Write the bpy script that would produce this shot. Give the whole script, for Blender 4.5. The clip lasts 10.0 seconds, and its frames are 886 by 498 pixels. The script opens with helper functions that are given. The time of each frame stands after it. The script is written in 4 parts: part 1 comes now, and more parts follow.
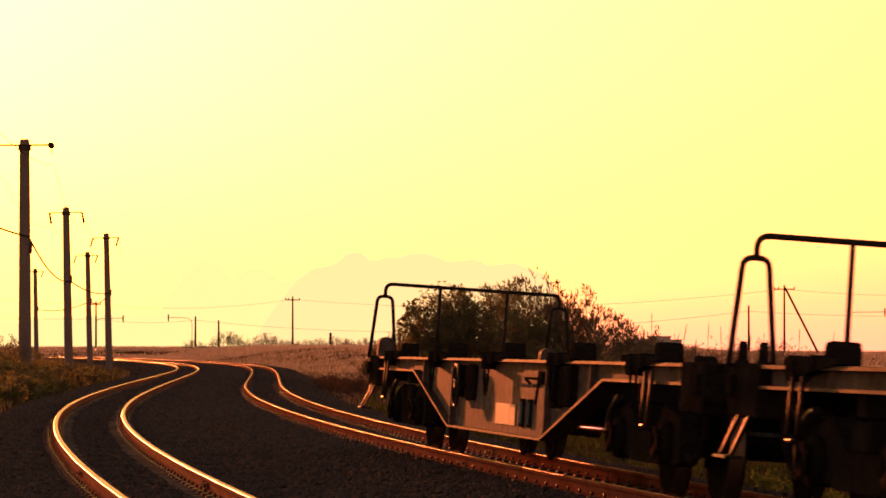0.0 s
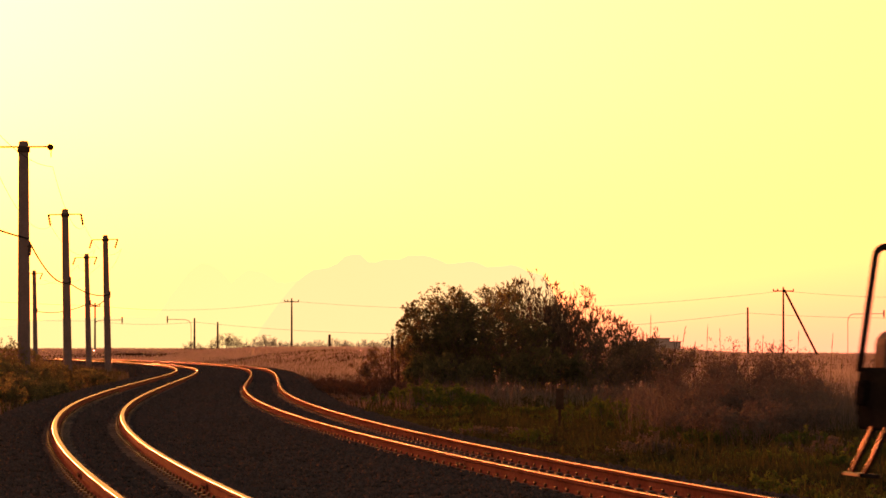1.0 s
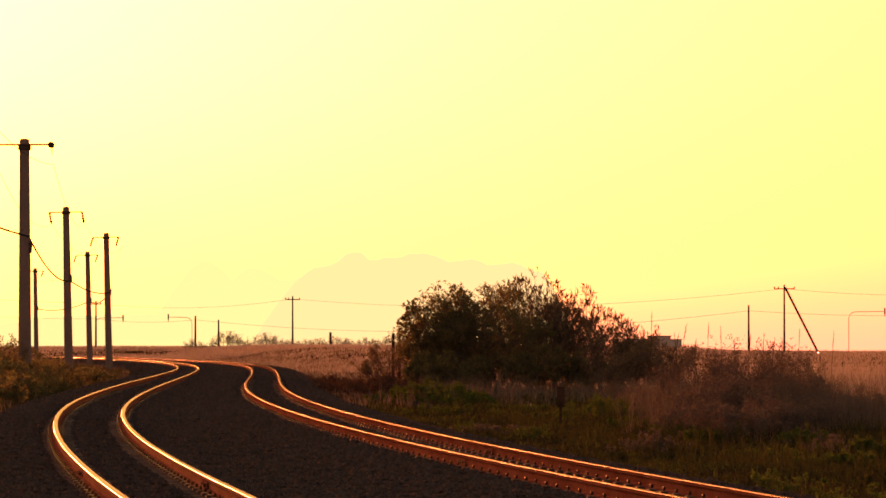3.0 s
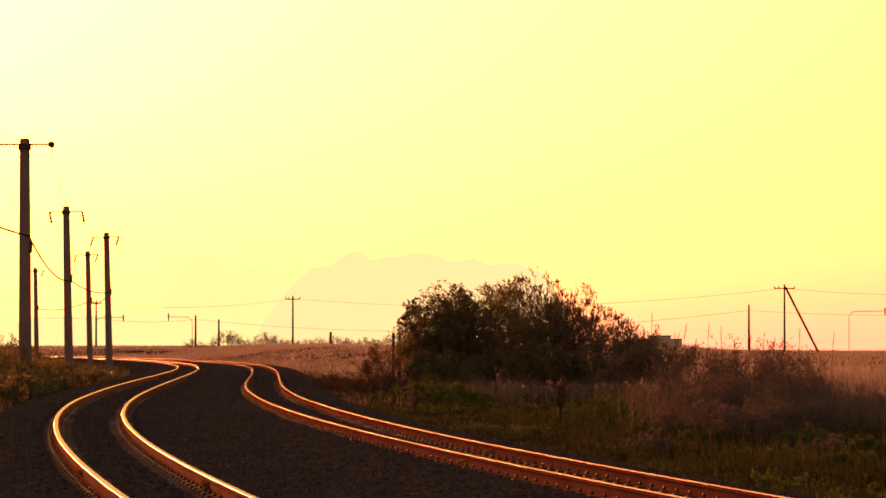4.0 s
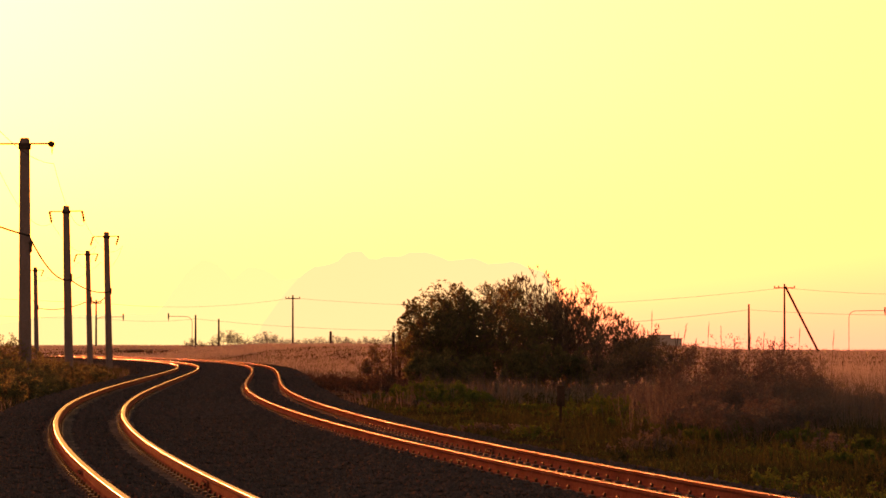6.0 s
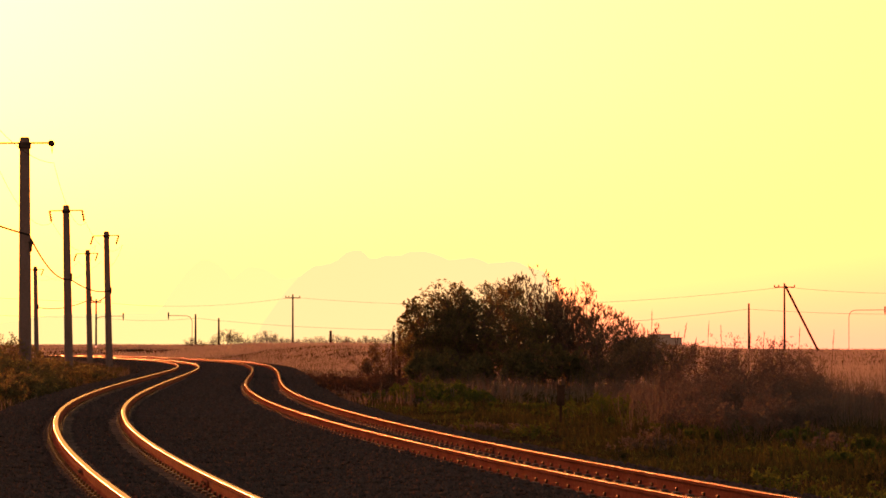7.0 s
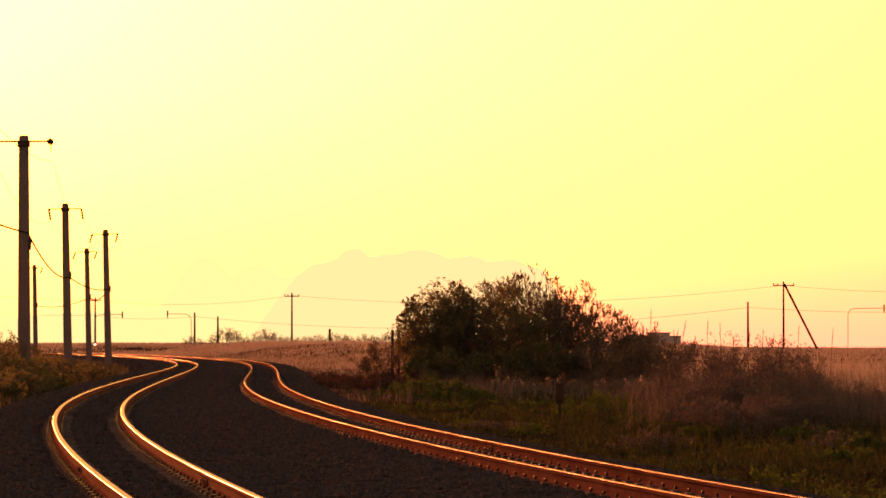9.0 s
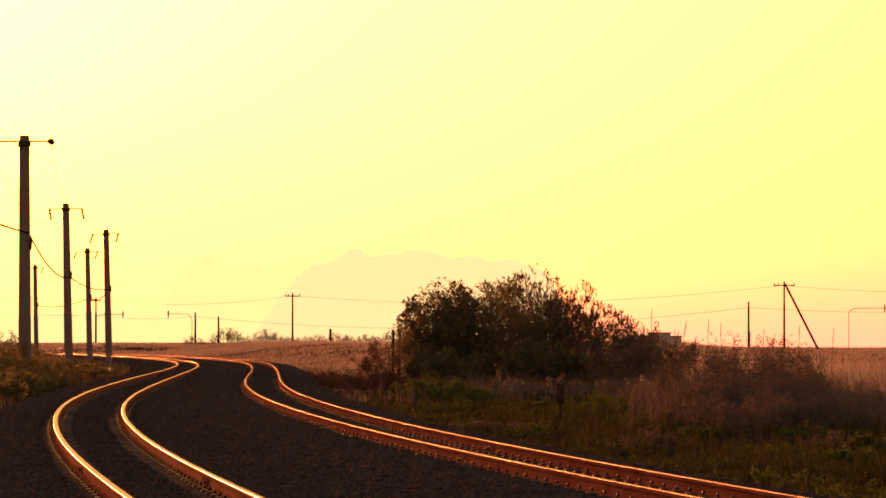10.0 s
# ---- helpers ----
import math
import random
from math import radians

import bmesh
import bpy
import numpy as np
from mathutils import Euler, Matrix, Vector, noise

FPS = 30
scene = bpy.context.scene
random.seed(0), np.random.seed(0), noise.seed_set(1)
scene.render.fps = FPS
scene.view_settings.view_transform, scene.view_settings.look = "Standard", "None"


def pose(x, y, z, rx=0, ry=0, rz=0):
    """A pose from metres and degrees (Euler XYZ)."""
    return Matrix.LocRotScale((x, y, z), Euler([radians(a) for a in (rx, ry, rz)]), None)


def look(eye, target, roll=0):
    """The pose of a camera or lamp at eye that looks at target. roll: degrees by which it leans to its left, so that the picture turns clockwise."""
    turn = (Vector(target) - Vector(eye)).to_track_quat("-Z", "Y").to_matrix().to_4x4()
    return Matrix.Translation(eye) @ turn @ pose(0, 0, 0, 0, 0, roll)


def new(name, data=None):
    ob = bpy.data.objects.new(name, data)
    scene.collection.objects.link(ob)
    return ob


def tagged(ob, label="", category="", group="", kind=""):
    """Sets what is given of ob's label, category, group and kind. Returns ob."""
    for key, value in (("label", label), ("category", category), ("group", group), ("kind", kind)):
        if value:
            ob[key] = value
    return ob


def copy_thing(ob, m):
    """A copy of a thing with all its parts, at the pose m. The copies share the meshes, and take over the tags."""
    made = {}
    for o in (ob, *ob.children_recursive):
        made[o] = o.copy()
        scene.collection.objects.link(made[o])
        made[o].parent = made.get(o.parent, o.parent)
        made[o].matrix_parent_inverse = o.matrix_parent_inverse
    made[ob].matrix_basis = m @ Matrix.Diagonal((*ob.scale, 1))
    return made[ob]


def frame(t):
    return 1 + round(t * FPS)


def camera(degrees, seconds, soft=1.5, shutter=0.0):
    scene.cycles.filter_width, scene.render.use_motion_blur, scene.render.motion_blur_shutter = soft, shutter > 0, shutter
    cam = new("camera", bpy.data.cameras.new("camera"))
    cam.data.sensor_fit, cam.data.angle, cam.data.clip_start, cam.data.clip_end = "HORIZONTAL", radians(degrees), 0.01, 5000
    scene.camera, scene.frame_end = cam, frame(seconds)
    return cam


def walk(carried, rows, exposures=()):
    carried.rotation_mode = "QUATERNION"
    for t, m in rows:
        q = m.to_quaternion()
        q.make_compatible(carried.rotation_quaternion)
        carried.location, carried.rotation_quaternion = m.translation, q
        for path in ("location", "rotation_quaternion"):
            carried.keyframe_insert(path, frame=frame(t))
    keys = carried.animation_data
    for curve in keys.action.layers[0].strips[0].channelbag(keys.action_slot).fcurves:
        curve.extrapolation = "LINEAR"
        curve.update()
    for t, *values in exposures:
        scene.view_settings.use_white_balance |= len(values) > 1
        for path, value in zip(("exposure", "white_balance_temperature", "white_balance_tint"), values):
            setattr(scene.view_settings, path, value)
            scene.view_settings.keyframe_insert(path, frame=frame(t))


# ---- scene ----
# A still camera on a tripod with a long lens, looking along a double-track railway at sunset.
EYE = (0.0, 0.0, 1.26)          # rail tops lie near z = 0
LENS = 6700.0                   # focal length in units of 1/1568 of the picture's width
cam = camera(2 * math.degrees(math.atan(784 / LENS)), 10.0, 1.6, 0.12)


def aim(dx, dy):
    """The tripod's slow drift: sideways and upward turn, in the same units as LENS."""
    return look(EYE, (-dx / LENS * 100, 100, EYE[2] + (165.5 + dy) / LENS * 100))


walk(cam, [(t, aim(dx, dy)) for t, dx, dy in (
    (0.0, 0, 5.0), (0.3, -1.0, 7.0), (0.6, -1.5, 8.2), (1.0, -1.7, 8.2), (1.5, -1.4, 7.8), (2.0, -0.3, 6.6),
    (2.5, -0.8, 5.0), (2.7, -0.5, 4.6), (3.8, 0.2, 3.8), (4.0, 0.3, 3.6), (4.5, 0.6, 3.4), (5.0, 1.0, 3.4), (5.5, 0.3, 3.0), (7.0, 0.2, 1.4),
    (7.5, 0.2, 0.0), (8.0, 0.0, -0.6), (8.5, -1.0, -1.4), (9.0, -1.4, -1.6), (9.5, -1.2, -1.6), (10.0, -0.2, -1.7))])

# ---- light ----
SUN_AZ, SUN_EL = -13.0, 4.8     # degrees from +Y (to the left is negative) and above the horizon
scene.view_settings.exposure = 0.25
scene.view_settings.use_white_balance = True
scene.view_settings.white_balance_temperature = 8200
scene.view_settings.white_balance_tint = 58
HAZE = (11.0, 4.6, 2.5)
world = bpy.data.worlds.new("evening_sky")
scene.world = world
world.use_nodes = True
wn, wl = world.node_tree.nodes, world.node_tree.links
wn.clear()
sky = wn.new("ShaderNodeTexSky")
sky.sky_type, sky.sun_disc = "NISHITA", False
sky.sun_elevation, sky.sun_rotation = radians(SUN_EL), radians(SUN_AZ)
sky.air_density, sky.dust_density, sky.ozone_density = 0.9, 4.0, 0.3
back = wn.new("ShaderNodeBackground")
back.inputs["Strength"].default_value = 0.12
wout = wn.new("ShaderNodeOutputWorld")
# the lit haze that lies along the horizon all round, thinning out upwards
wc, wsep, wz, wexp, whz = (wn.new("ShaderNode" + k) for k in ("TexCoord", "SeparateXYZ", "Math", "Math", "Mix"))
wz.operation, wz.inputs[1].default_value = "MULTIPLY", -12.0
wexp.operation, wexp.inputs[0].default_value = "POWER", math.e
whz.data_type, whz.clamp_factor = "RGBA", False
whz.blend_type = "ADD"
whz.inputs["B"].default_value = (*HAZE, 1)
wl.new(wc.outputs["Generated"], wsep.inputs[0])
wl.new(wsep.outputs["Z"], wz.inputs[0])
wl.new(wz.outputs[0], wexp.inputs[1])
wl.new(wexp.outputs[0], whz.inputs["Factor"])
# fine dust takes some of the blue
wdust = wn.new("ShaderNodeMix")
wdust.data_type, wdust.blend_type = "RGBA", "MULTIPLY"
wdust.inputs["B"].default_value = (1.0, 0.97, 0.56, 1)
# the dust lies low: higher up the sky keeps its own colour
wlow = wn.new("ShaderNodeMapRange")
wlow.interpolation_type = "SMOOTHSTEP"
for k, v in (("From Min", 0.1), ("From Max", 0.7), ("To Min", 1.0), ("To Max", 0.45)):
    wlow.inputs[k].default_value = v
wl.new(wsep.outputs["Z"], wlow.inputs["Value"])
wl.new(wlow.outputs["Result"], wdust.inputs["Factor"])
wl.new(sky.outputs[0], wdust.inputs["A"])
wl.new(wdust.outputs["Result"], whz.inputs["A"])
# the long way through the lowest air reddens the sky close to the horizon
wk, wke, wred = (wn.new("ShaderNode" + k) for k in ("Math", "Math", "Mix"))
wk.operation, wk.inputs[1].default_value = "MULTIPLY", -35.0
wke.operation, wke.inputs[0].default_value, wke.use_clamp = "POWER", math.e, True
wred.data_type, wred.blend_type = "RGBA", "MULTIPLY"
wred.inputs["B"].default_value = (0.98, 0.8, 0.98, 1)
wl.new(wsep.outputs["Z"], wk.inputs[0])
wl.new(wk.outputs[0], wke.inputs[1])
wl.new(wke.outputs[0], wred.inputs["Factor"])
wl.new(whz.outputs["Result"], wred.inputs["A"])
wl.new(wred.outputs["Result"], back.inputs["Color"])
wl.new(back.outputs[0], wout.inputs[0])

sun = new("sun", bpy.data.lights.new("sun", "SUN"))
sun.data.energy, sun.data.angle, sun.data.color = 3.4, radians(0.6), (1.0, 0.26, 0.075)
sa, se = radians(SUN_AZ), radians(SUN_EL)
SUN_DIR = Vector((math.sin(sa) * math.cos(se), math.cos(sa) * math.cos(se), math.sin(se)))
sun.matrix_world = look((0, 0, 60), Vector((0, 0, 60)) - SUN_DIR)


# ---- materials ----
def mat(name, a, b, rough=0.8, metal=0.0, grain=30.0, blotch=2.0, bump=0.3, spec=0.0, depth=0.01, vary=0.0, island=False):
    """A worn surface: two colours mixed by grain and blotches, roughness variation and fine relief."""
    m = bpy.data.materials.new(name)
    m.use_nodes = True
    n, l = m.node_tree.nodes, m.node_tree.links
    p = n["Principled BSDF"]
    tc = n.new("ShaderNodeTexCoord")
    n1, n2 = n.new("ShaderNodeTexNoise"), n.new("ShaderNodeTexNoise")
    n1.inputs["Scale"].default_value, n2.inputs["Scale"].default_value = grain, blotch
    n1.inputs["Detail"].default_value, n2.inputs["Detail"].default_value = 6, 4
    add = n.new("ShaderNodeMath")
    add.operation = "MULTIPLY_ADD"
    add.inputs[1].default_value = 0.5
    half = n.new("ShaderNodeMath")
    half.operation = "MULTIPLY"
    half.inputs[1].default_value = 0.5
    ramp = n.new("ShaderNodeValToRGB")
    ramp.color_ramp.elements[0].position, ramp.color_ramp.elements[1].position = 0.36, 0.66
    ramp.color_ramp.elements[0].color, ramp.color_ramp.elements[1].color = (*a, 1), (*b, 1)
    for k in (n1, n2):
        l.new(tc.outputs["Object"], k.inputs["Vector"])
    l.new(n2.outputs["Fac"], half.inputs[0])
    l.new(n1.outputs["Fac"], add.inputs[0])
    l.new(half.outputs[0], add.inputs[2])
    l.new(add.outputs[0], ramp.inputs[0])
    colour = ramp.outputs[0]
    if vary:
        hsv = n.new("ShaderNodeHueSaturation")
        rnd = n.new("ShaderNodeNewGeometry" if island else "ShaderNodeObjectInfo")
        mr = n.new("ShaderNodeMapRange")
        mr.inputs["To Min"].default_value, mr.inputs["To Max"].default_value = 1 - vary, 1 + vary
        l.new(rnd.outputs["Random Per Island" if island else "Random"], mr.inputs["Value"])
        l.new(mr.outputs[0], hsv.inputs["Value"])
        l.new(colour, hsv.inputs["Color"])
        colour = hsv.outputs[0]
    l.new(colour, p.inputs["Base Color"])
    rr = n.new("ShaderNodeMapRange")
    rr.inputs["To Min"].default_value, rr.inputs["To Max"].default_value = rough - (0.04 if metal > 0.5 else 0.12), min(rough + 0.1, 1)
    l.new(n2.outputs["Fac"], rr.inputs["Value"])
    l.new(rr.outputs[0], p.inputs["Roughness"])
    p.inputs["Metallic"].default_value, p.inputs["Specular IOR Level"].default_value = metal, spec
    if bump:
        bp = n.new("ShaderNodeBump")
        bp.inputs["Strength"].default_value, bp.inputs["Distance"].default_value = bump, depth
        l.new(n1.outputs["Fac"], bp.inputs["Height"])
        l.new(bp.outputs[0], p.inputs["Normal"])
    return m


def leaf_mat(name, a, b, through_light=0.5):
    """Thin leaves and blades that let the low sun through; each one a shade of its own."""
    m = bpy.data.materials.new(name)
    m.use_nodes = True
    n, l = m.node_tree.nodes, m.node_tree.links
    n.clear()
    geo = n.new("ShaderNodeNewGeometry")
    noi = n.new("ShaderNodeTexNoise")
    tc = n.new("ShaderNodeTexCoord")
    noi.inputs["Scale"].default_value = 0.35
    l.new(tc.outputs["Object"], noi.inputs["Vector"])
    mean = n.new("ShaderNodeMath")
    mean.operation = "ADD"
    l.new(geo.outputs["Random Per Island"], mean.inputs[0])
    l.new(noi.outputs["Fac"], mean.inputs[1])
    ramp = n.new("ShaderNodeValToRGB")
    ramp.color_ramp.elements[0].position, ramp.color_ramp.elements[1].position = 0.2, 1.0
    scale = n.new("ShaderNodeMath")
    scale.operation = "MULTIPLY"
    scale.inputs[1].default_value = 0.66
    l.new(mean.outputs[0], scale.inputs[0])
    ramp.color_ramp.elements[0].color, ramp.color_ramp.elements[1].color = (*a, 1), (*b, 1)
    l.new(scale.outputs[0], ramp.inputs[0])
    d, t, mx = n.new("ShaderNodeBsdfDiffuse"), n.new("ShaderNodeBsdfTranslucent"), n.new("ShaderNodeMixShader")
    l.new(ramp.outputs[0], d.inputs["Color"])
    l.new(ramp.outputs[0], t.inputs["Color"])
    mx.inputs[0].default_value = through_light
    l.new(d.outputs[0], mx.inputs[1])
    l.new(t.outputs[0], mx.inputs[2])
    out = n.new("ShaderNodeOutputMaterial")
    l.new(mx.outputs[0], out.inputs[0])
    return m


def haze_glow_mat(name, colour, strength):
    """Distance so far off that only lit air shows; that haze is painted as emission."""
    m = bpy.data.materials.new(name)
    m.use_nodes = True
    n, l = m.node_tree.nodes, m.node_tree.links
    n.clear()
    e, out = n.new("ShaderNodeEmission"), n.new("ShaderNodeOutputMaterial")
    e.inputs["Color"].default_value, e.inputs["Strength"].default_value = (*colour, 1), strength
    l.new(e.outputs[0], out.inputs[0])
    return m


M_SOIL = mat("dry_soil", (0.03, 0.022, 0.014), (0.08, 0.055, 0.03), 0.95, grain=9, blotch=0.25, bump=0.6, depth=0.05)
M_BALLAST = mat("ballast_bed", (0.062, 0.053, 0.049), (0.12, 0.103, 0.095), 0.85, grain=22, blotch=0.6, bump=1.0, depth=0.05)
M_STONE = mat("crushed_stone", (0.078, 0.067, 0.062), (0.135, 0.116, 0.107), 0.95, grain=40, blotch=4, bump=0.4, vary=0.15, island=True)
M_RAILSIDE = mat("rusty_rail_side", (0.2, 0.072, 0.05), (0.36, 0.14, 0.095), 0.85, grain=26, blotch=1.2, bump=0.3, depth=0.003)
M_RAILTOP = mat("polished_rail_corner", (0.3, 0.22, 0.17), (0.42, 0.32, 0.25), 0.3, metal=1.0, grain=14, blotch=0.7, bump=0.0)
M_RAILWEB = mat("rubbed_rail_web", (0.22, 0.08, 0.05), (0.36, 0.14, 0.09), 0.66, metal=0.12, grain=26, blotch=1.2, bump=0.25, depth=0.003)
M_RAILTOP_DULL = mat("rust_filmed_rail_head", (0.13, 0.05, 0.028), (0.2, 0.088, 0.05), 0.55, metal=0.6, grain=14, blotch=0.7, bump=0.0)
M_RAILTOP_BROWN = mat("worn_rail_head", (0.09, 0.046, 0.028), (0.15, 0.085, 0.055), 0.42, metal=0.85, grain=14, blotch=0.7, bump=0.0)
M_RAILTOP_FILM = mat("filmed_rail_corner", (0.14, 0.062, 0.036), (0.22, 0.105, 0.062), 0.42, metal=0.8, grain=14, blotch=0.7, bump=0.0)
M_SLEEPER = mat("weathered_concrete", (0.13, 0.11, 0.095), (0.28, 0.235, 0.2), 0.88, grain=35, blotch=3, bump=0.4, vary=0.25)
M_CLIP = mat("rusty_clip", (0.09, 0.055, 0.035), (0.2, 0.11, 0.065), 0.42, metal=0.7, grain=60, blotch=8)
M_CONCRETE = mat("grey_concrete_pole", (0.19, 0.162, 0.158), (0.28, 0.242, 0.235), 0.8, grain=18, blotch=0.8, bump=0.06)
M_GALV = mat("galvanised_steel", (0.07, 0.06, 0.055), (0.13, 0.115, 0.105), 0.6, metal=0.0, grain=30, blotch=4, bump=0.1)
M_WOODPOLE = mat("dark_wood", (0.05, 0.035, 0.028), (0.11, 0.075, 0.055), 0.85, grain=40, blotch=3, bump=0.0)
M_PORCELAIN = mat("insulator_glaze", (0.05, 0.035, 0.028), (0.1, 0.075, 0.06), 0.3, grain=30, blotch=6, bump=0.0)
M_WIRE = mat("black_cable", (0.02, 0.02, 0.02), (0.04, 0.035, 0.03), 0.6, grain=30, blotch=5, bump=0.0)
M_PAINT = mat("worn_grey_blue_paint", (0.055, 0.053, 0.053), (0.155, 0.145, 0.14), 0.66, grain=9, blotch=1.1, bump=0.2, depth=0.004, spec=0.004)
M_FLANGE = mat("rubbed_flange_paint", (0.03, 0.03, 0.032), (0.09, 0.075, 0.065), 0.6, grain=14, blotch=2, bump=0.1, spec=0.015, depth=0.003)
M_PLATE = mat("pale_plate", (0.27, 0.24, 0.218), (0.39, 0.352, 0.322), 0.5, grain=20, blotch=3, bump=0.05, spec=0.03)
M_LABEL = mat("teal_label", (0.03, 0.09, 0.12), (0.05, 0.13, 0.17), 0.5, grain=30, blotch=3, bump=0.0)
M_IRON = mat("sooty_iron", (0.012, 0.011, 0.011), (0.03, 0.027, 0.026), 0.85, metal=0.0, grain=30, blotch=3, bump=0.3, depth=0.004)
M_TUBE = mat("painted_steel_tube", (0.02, 0.019, 0.02), (0.045, 0.042, 0.042), 0.45, spec=0.04, metal=0.0, grain=30, blotch=6, bump=0.05)
M_WHEEL = mat("rolled_steel", (0.01, 0.009, 0.008), (0.028, 0.023, 0.019), 0.75, metal=0.0, grain=20, blotch=4, bump=0.1)
M_TREAD = mat("bright_wheel_tread", (0.12, 0.1, 0.08), (0.2, 0.17, 0.14), 0.45, metal=1.0, grain=20, blotch=4, bump=0.0)
M_BRUSH = leaf_mat("dark_brush_twigs", (0.065, 0.048, 0.041), (0.14, 0.1, 0.083), 0.35)
M_BARK = mat("grey_brown_bark", (0.13, 0.1, 0.085), (0.26, 0.2, 0.17), 0.9, grain=35, blotch=4, bump=0.0)
M_LEAF = leaf_mat("willow_leaves", (0.15, 0.15, 0.075), (0.27, 0.255, 0.12), 0.62)
M_BUD = leaf_mat("young_buds", (0.13, 0.105, 0.07), (0.27, 0.22, 0.14), 0.36)
M_GRASS = leaf_mat("verge_grass", (0.035, 0.05, 0.022), (0.09, 0.092, 0.04), 0.35)
# dry straw, its base colour lifted to paint in the haze over the field
M_FIELD = leaf_mat("haze_paled_straw", (0.4, 0.35, 0.325), (0.58, 0.51, 0.475), 0.4)
M_FADED = mat("faded_lettering", (0.1, 0.1, 0.1), (0.18, 0.18, 0.18), 0.7, grain=40, blotch=9, bump=0.0)
M_HERB = leaf_mat("green_herb_leaves", (0.065, 0.115, 0.03), (0.14, 0.2, 0.055), 0.45)
M_DRY = leaf_mat("dry_reed", (0.10, 0.083, 0.076), (0.24, 0.195, 0.175), 0.4)
M_HEATH = leaf_mat("brown_stems", (0.11, 0.1, 0.09), (0.22, 0.2, 0.18), 0.35)
M_SHED = mat("weathered_wall", (0.55, 0.5, 0.47), (0.7, 0.65, 0.6), 0.85, grain=8, blotch=0.8, bump=0.2)
M_ROOF = mat("sheet_roof", (0.3, 0.26, 0.24), (0.42, 0.37, 0.34), 0.6, grain=8, blotch=0.8, bump=0.2)
M_FAR = haze_glow_mat("haze_glow_mountain", (1.0, 0.835, 0.355), 0.98)
M_FARTHER = haze_glow_mat("fainter_haze_glow_mountain", (1.0, 0.905, 0.35), 0.995)


# ---- building tools ----
def mesh_of(bm, name, *materials, smooth=False):
    me = bpy.data.meshes.new(name)
    bm.to_mesh(me)
    bm.free()
    for m in materials:
        me.materials.append(m)
    if smooth:
        me.polygons.foreach_set("use_smooth", [True] * len(me.polygons))
    return me


def part(name, bm, material, parent, label="", smooth=False):
    mats = material if isinstance(material, (tuple, list)) else (material,)
    ob = new(name, mesh_of(bm, name, *mats, smooth=smooth))
    ob.parent = parent
    if label:
        ob["label"] = label
    return ob


def box(bm, x0, x1, y0, y1, z0, z1, m=None, bevel=0.0, mi=0):
    """A block between two corners, with an optional pose and chamfer."""
    r = bmesh.ops.create_cube(bm, size=1)
    vs = r["verts"]
    t = Matrix.Translation(((x0 + x1) / 2, (y0 + y1) / 2, (z0 + z1) / 2)) @ Matrix.Diagonal((x1 - x0, y1 - y0, z1 - z0, 1))
    bmesh.ops.transform(bm, matrix=(m @ t) if m else t, verts=vs)
    for f in {f for v in vs for f in v.link_faces}:
        f.material_index = mi
    if bevel:
        bmesh.ops.bevel(bm, geom=list({e for v in vs for e in v.link_edges}), offset=bevel, segments=1, affect="EDGES", clamp_overlap=True)


def tube(bm, pts, radius, sides=8, caps=True, mi=0):
    """A round bar through points; radius is one number or one a point."""
    pts = [Vector(p) for p in pts]
    rad = radius if isinstance(radius, (list, tuple)) else [radius] * len(pts)
    rings = []
    for i, p in enumerate(pts):
        d = (pts[min(i + 1, len(pts) - 1)] - pts[max(i - 1, 0)]).normalized()
        u = d.orthogonal().normalized() if abs(d.z) > 0.95 else d.cross(Vector((0, 0, 1))).normalized()
        w = d.cross(u)
        rings.append([bm.verts.new(p + rad[i] * (math.cos(a) * u + math.sin(a) * w)) for a in (2 * math.pi * k / sides for k in range(sides))])
    for a, b in zip(rings, rings[1:]):
        # line the two rings up, so that the bar doesn't twist
        s = min(range(sides), key=lambda k: (b[k].co - pts[rings.index(b)] - (a[0].co - pts[rings.index(a)])).length)
        for k in range(sides):
            f = bm.faces.new((a[k], a[(k + 1) % sides], b[(k + 1 + s) % sides], b[(k + s) % sides]))
            f.smooth, f.material_index = True, mi
    if caps:
        for ring in (rings[0][::-1], rings[-1]):
            f = bm.faces.new(ring)
            f.material_index = mi


def prism(bm, outline, x0, x1, mi=0):
    """A plate of (y, z) outline, from x0 to x1."""
    a = [bm.verts.new((x0, y, z)) for y, z in outline]
    b = [bm.verts.new((x1, y, z)) for y, z in outline]
    fs = [bm.faces.new(a), bm.faces.new(b[::-1])]
    for i in range(len(a)):
        j = (i + 1) % len(a)
        fs.append(bm.faces.new((a[j], a[i], b[i], b[j])))
    for f in fs:
        f.material_index = mi


def rounded(corners, r=0.06, n=4):
    """A line with its inner corners rounded."""
    pts = [Vector(c) for c in corners]
    out = [pts[0]]
    for a, b, c in zip(pts, pts[1:], pts[2:]):
        p, q = b + (a - b).normalized() * r, b + (c - b).normalized() * r
        out += [(1 - t) ** 2 * p + 2 * t * (1 - t) * b + t * t * q for t in (k / n for k in range(n + 1))]
    return out + [pts[-1]]


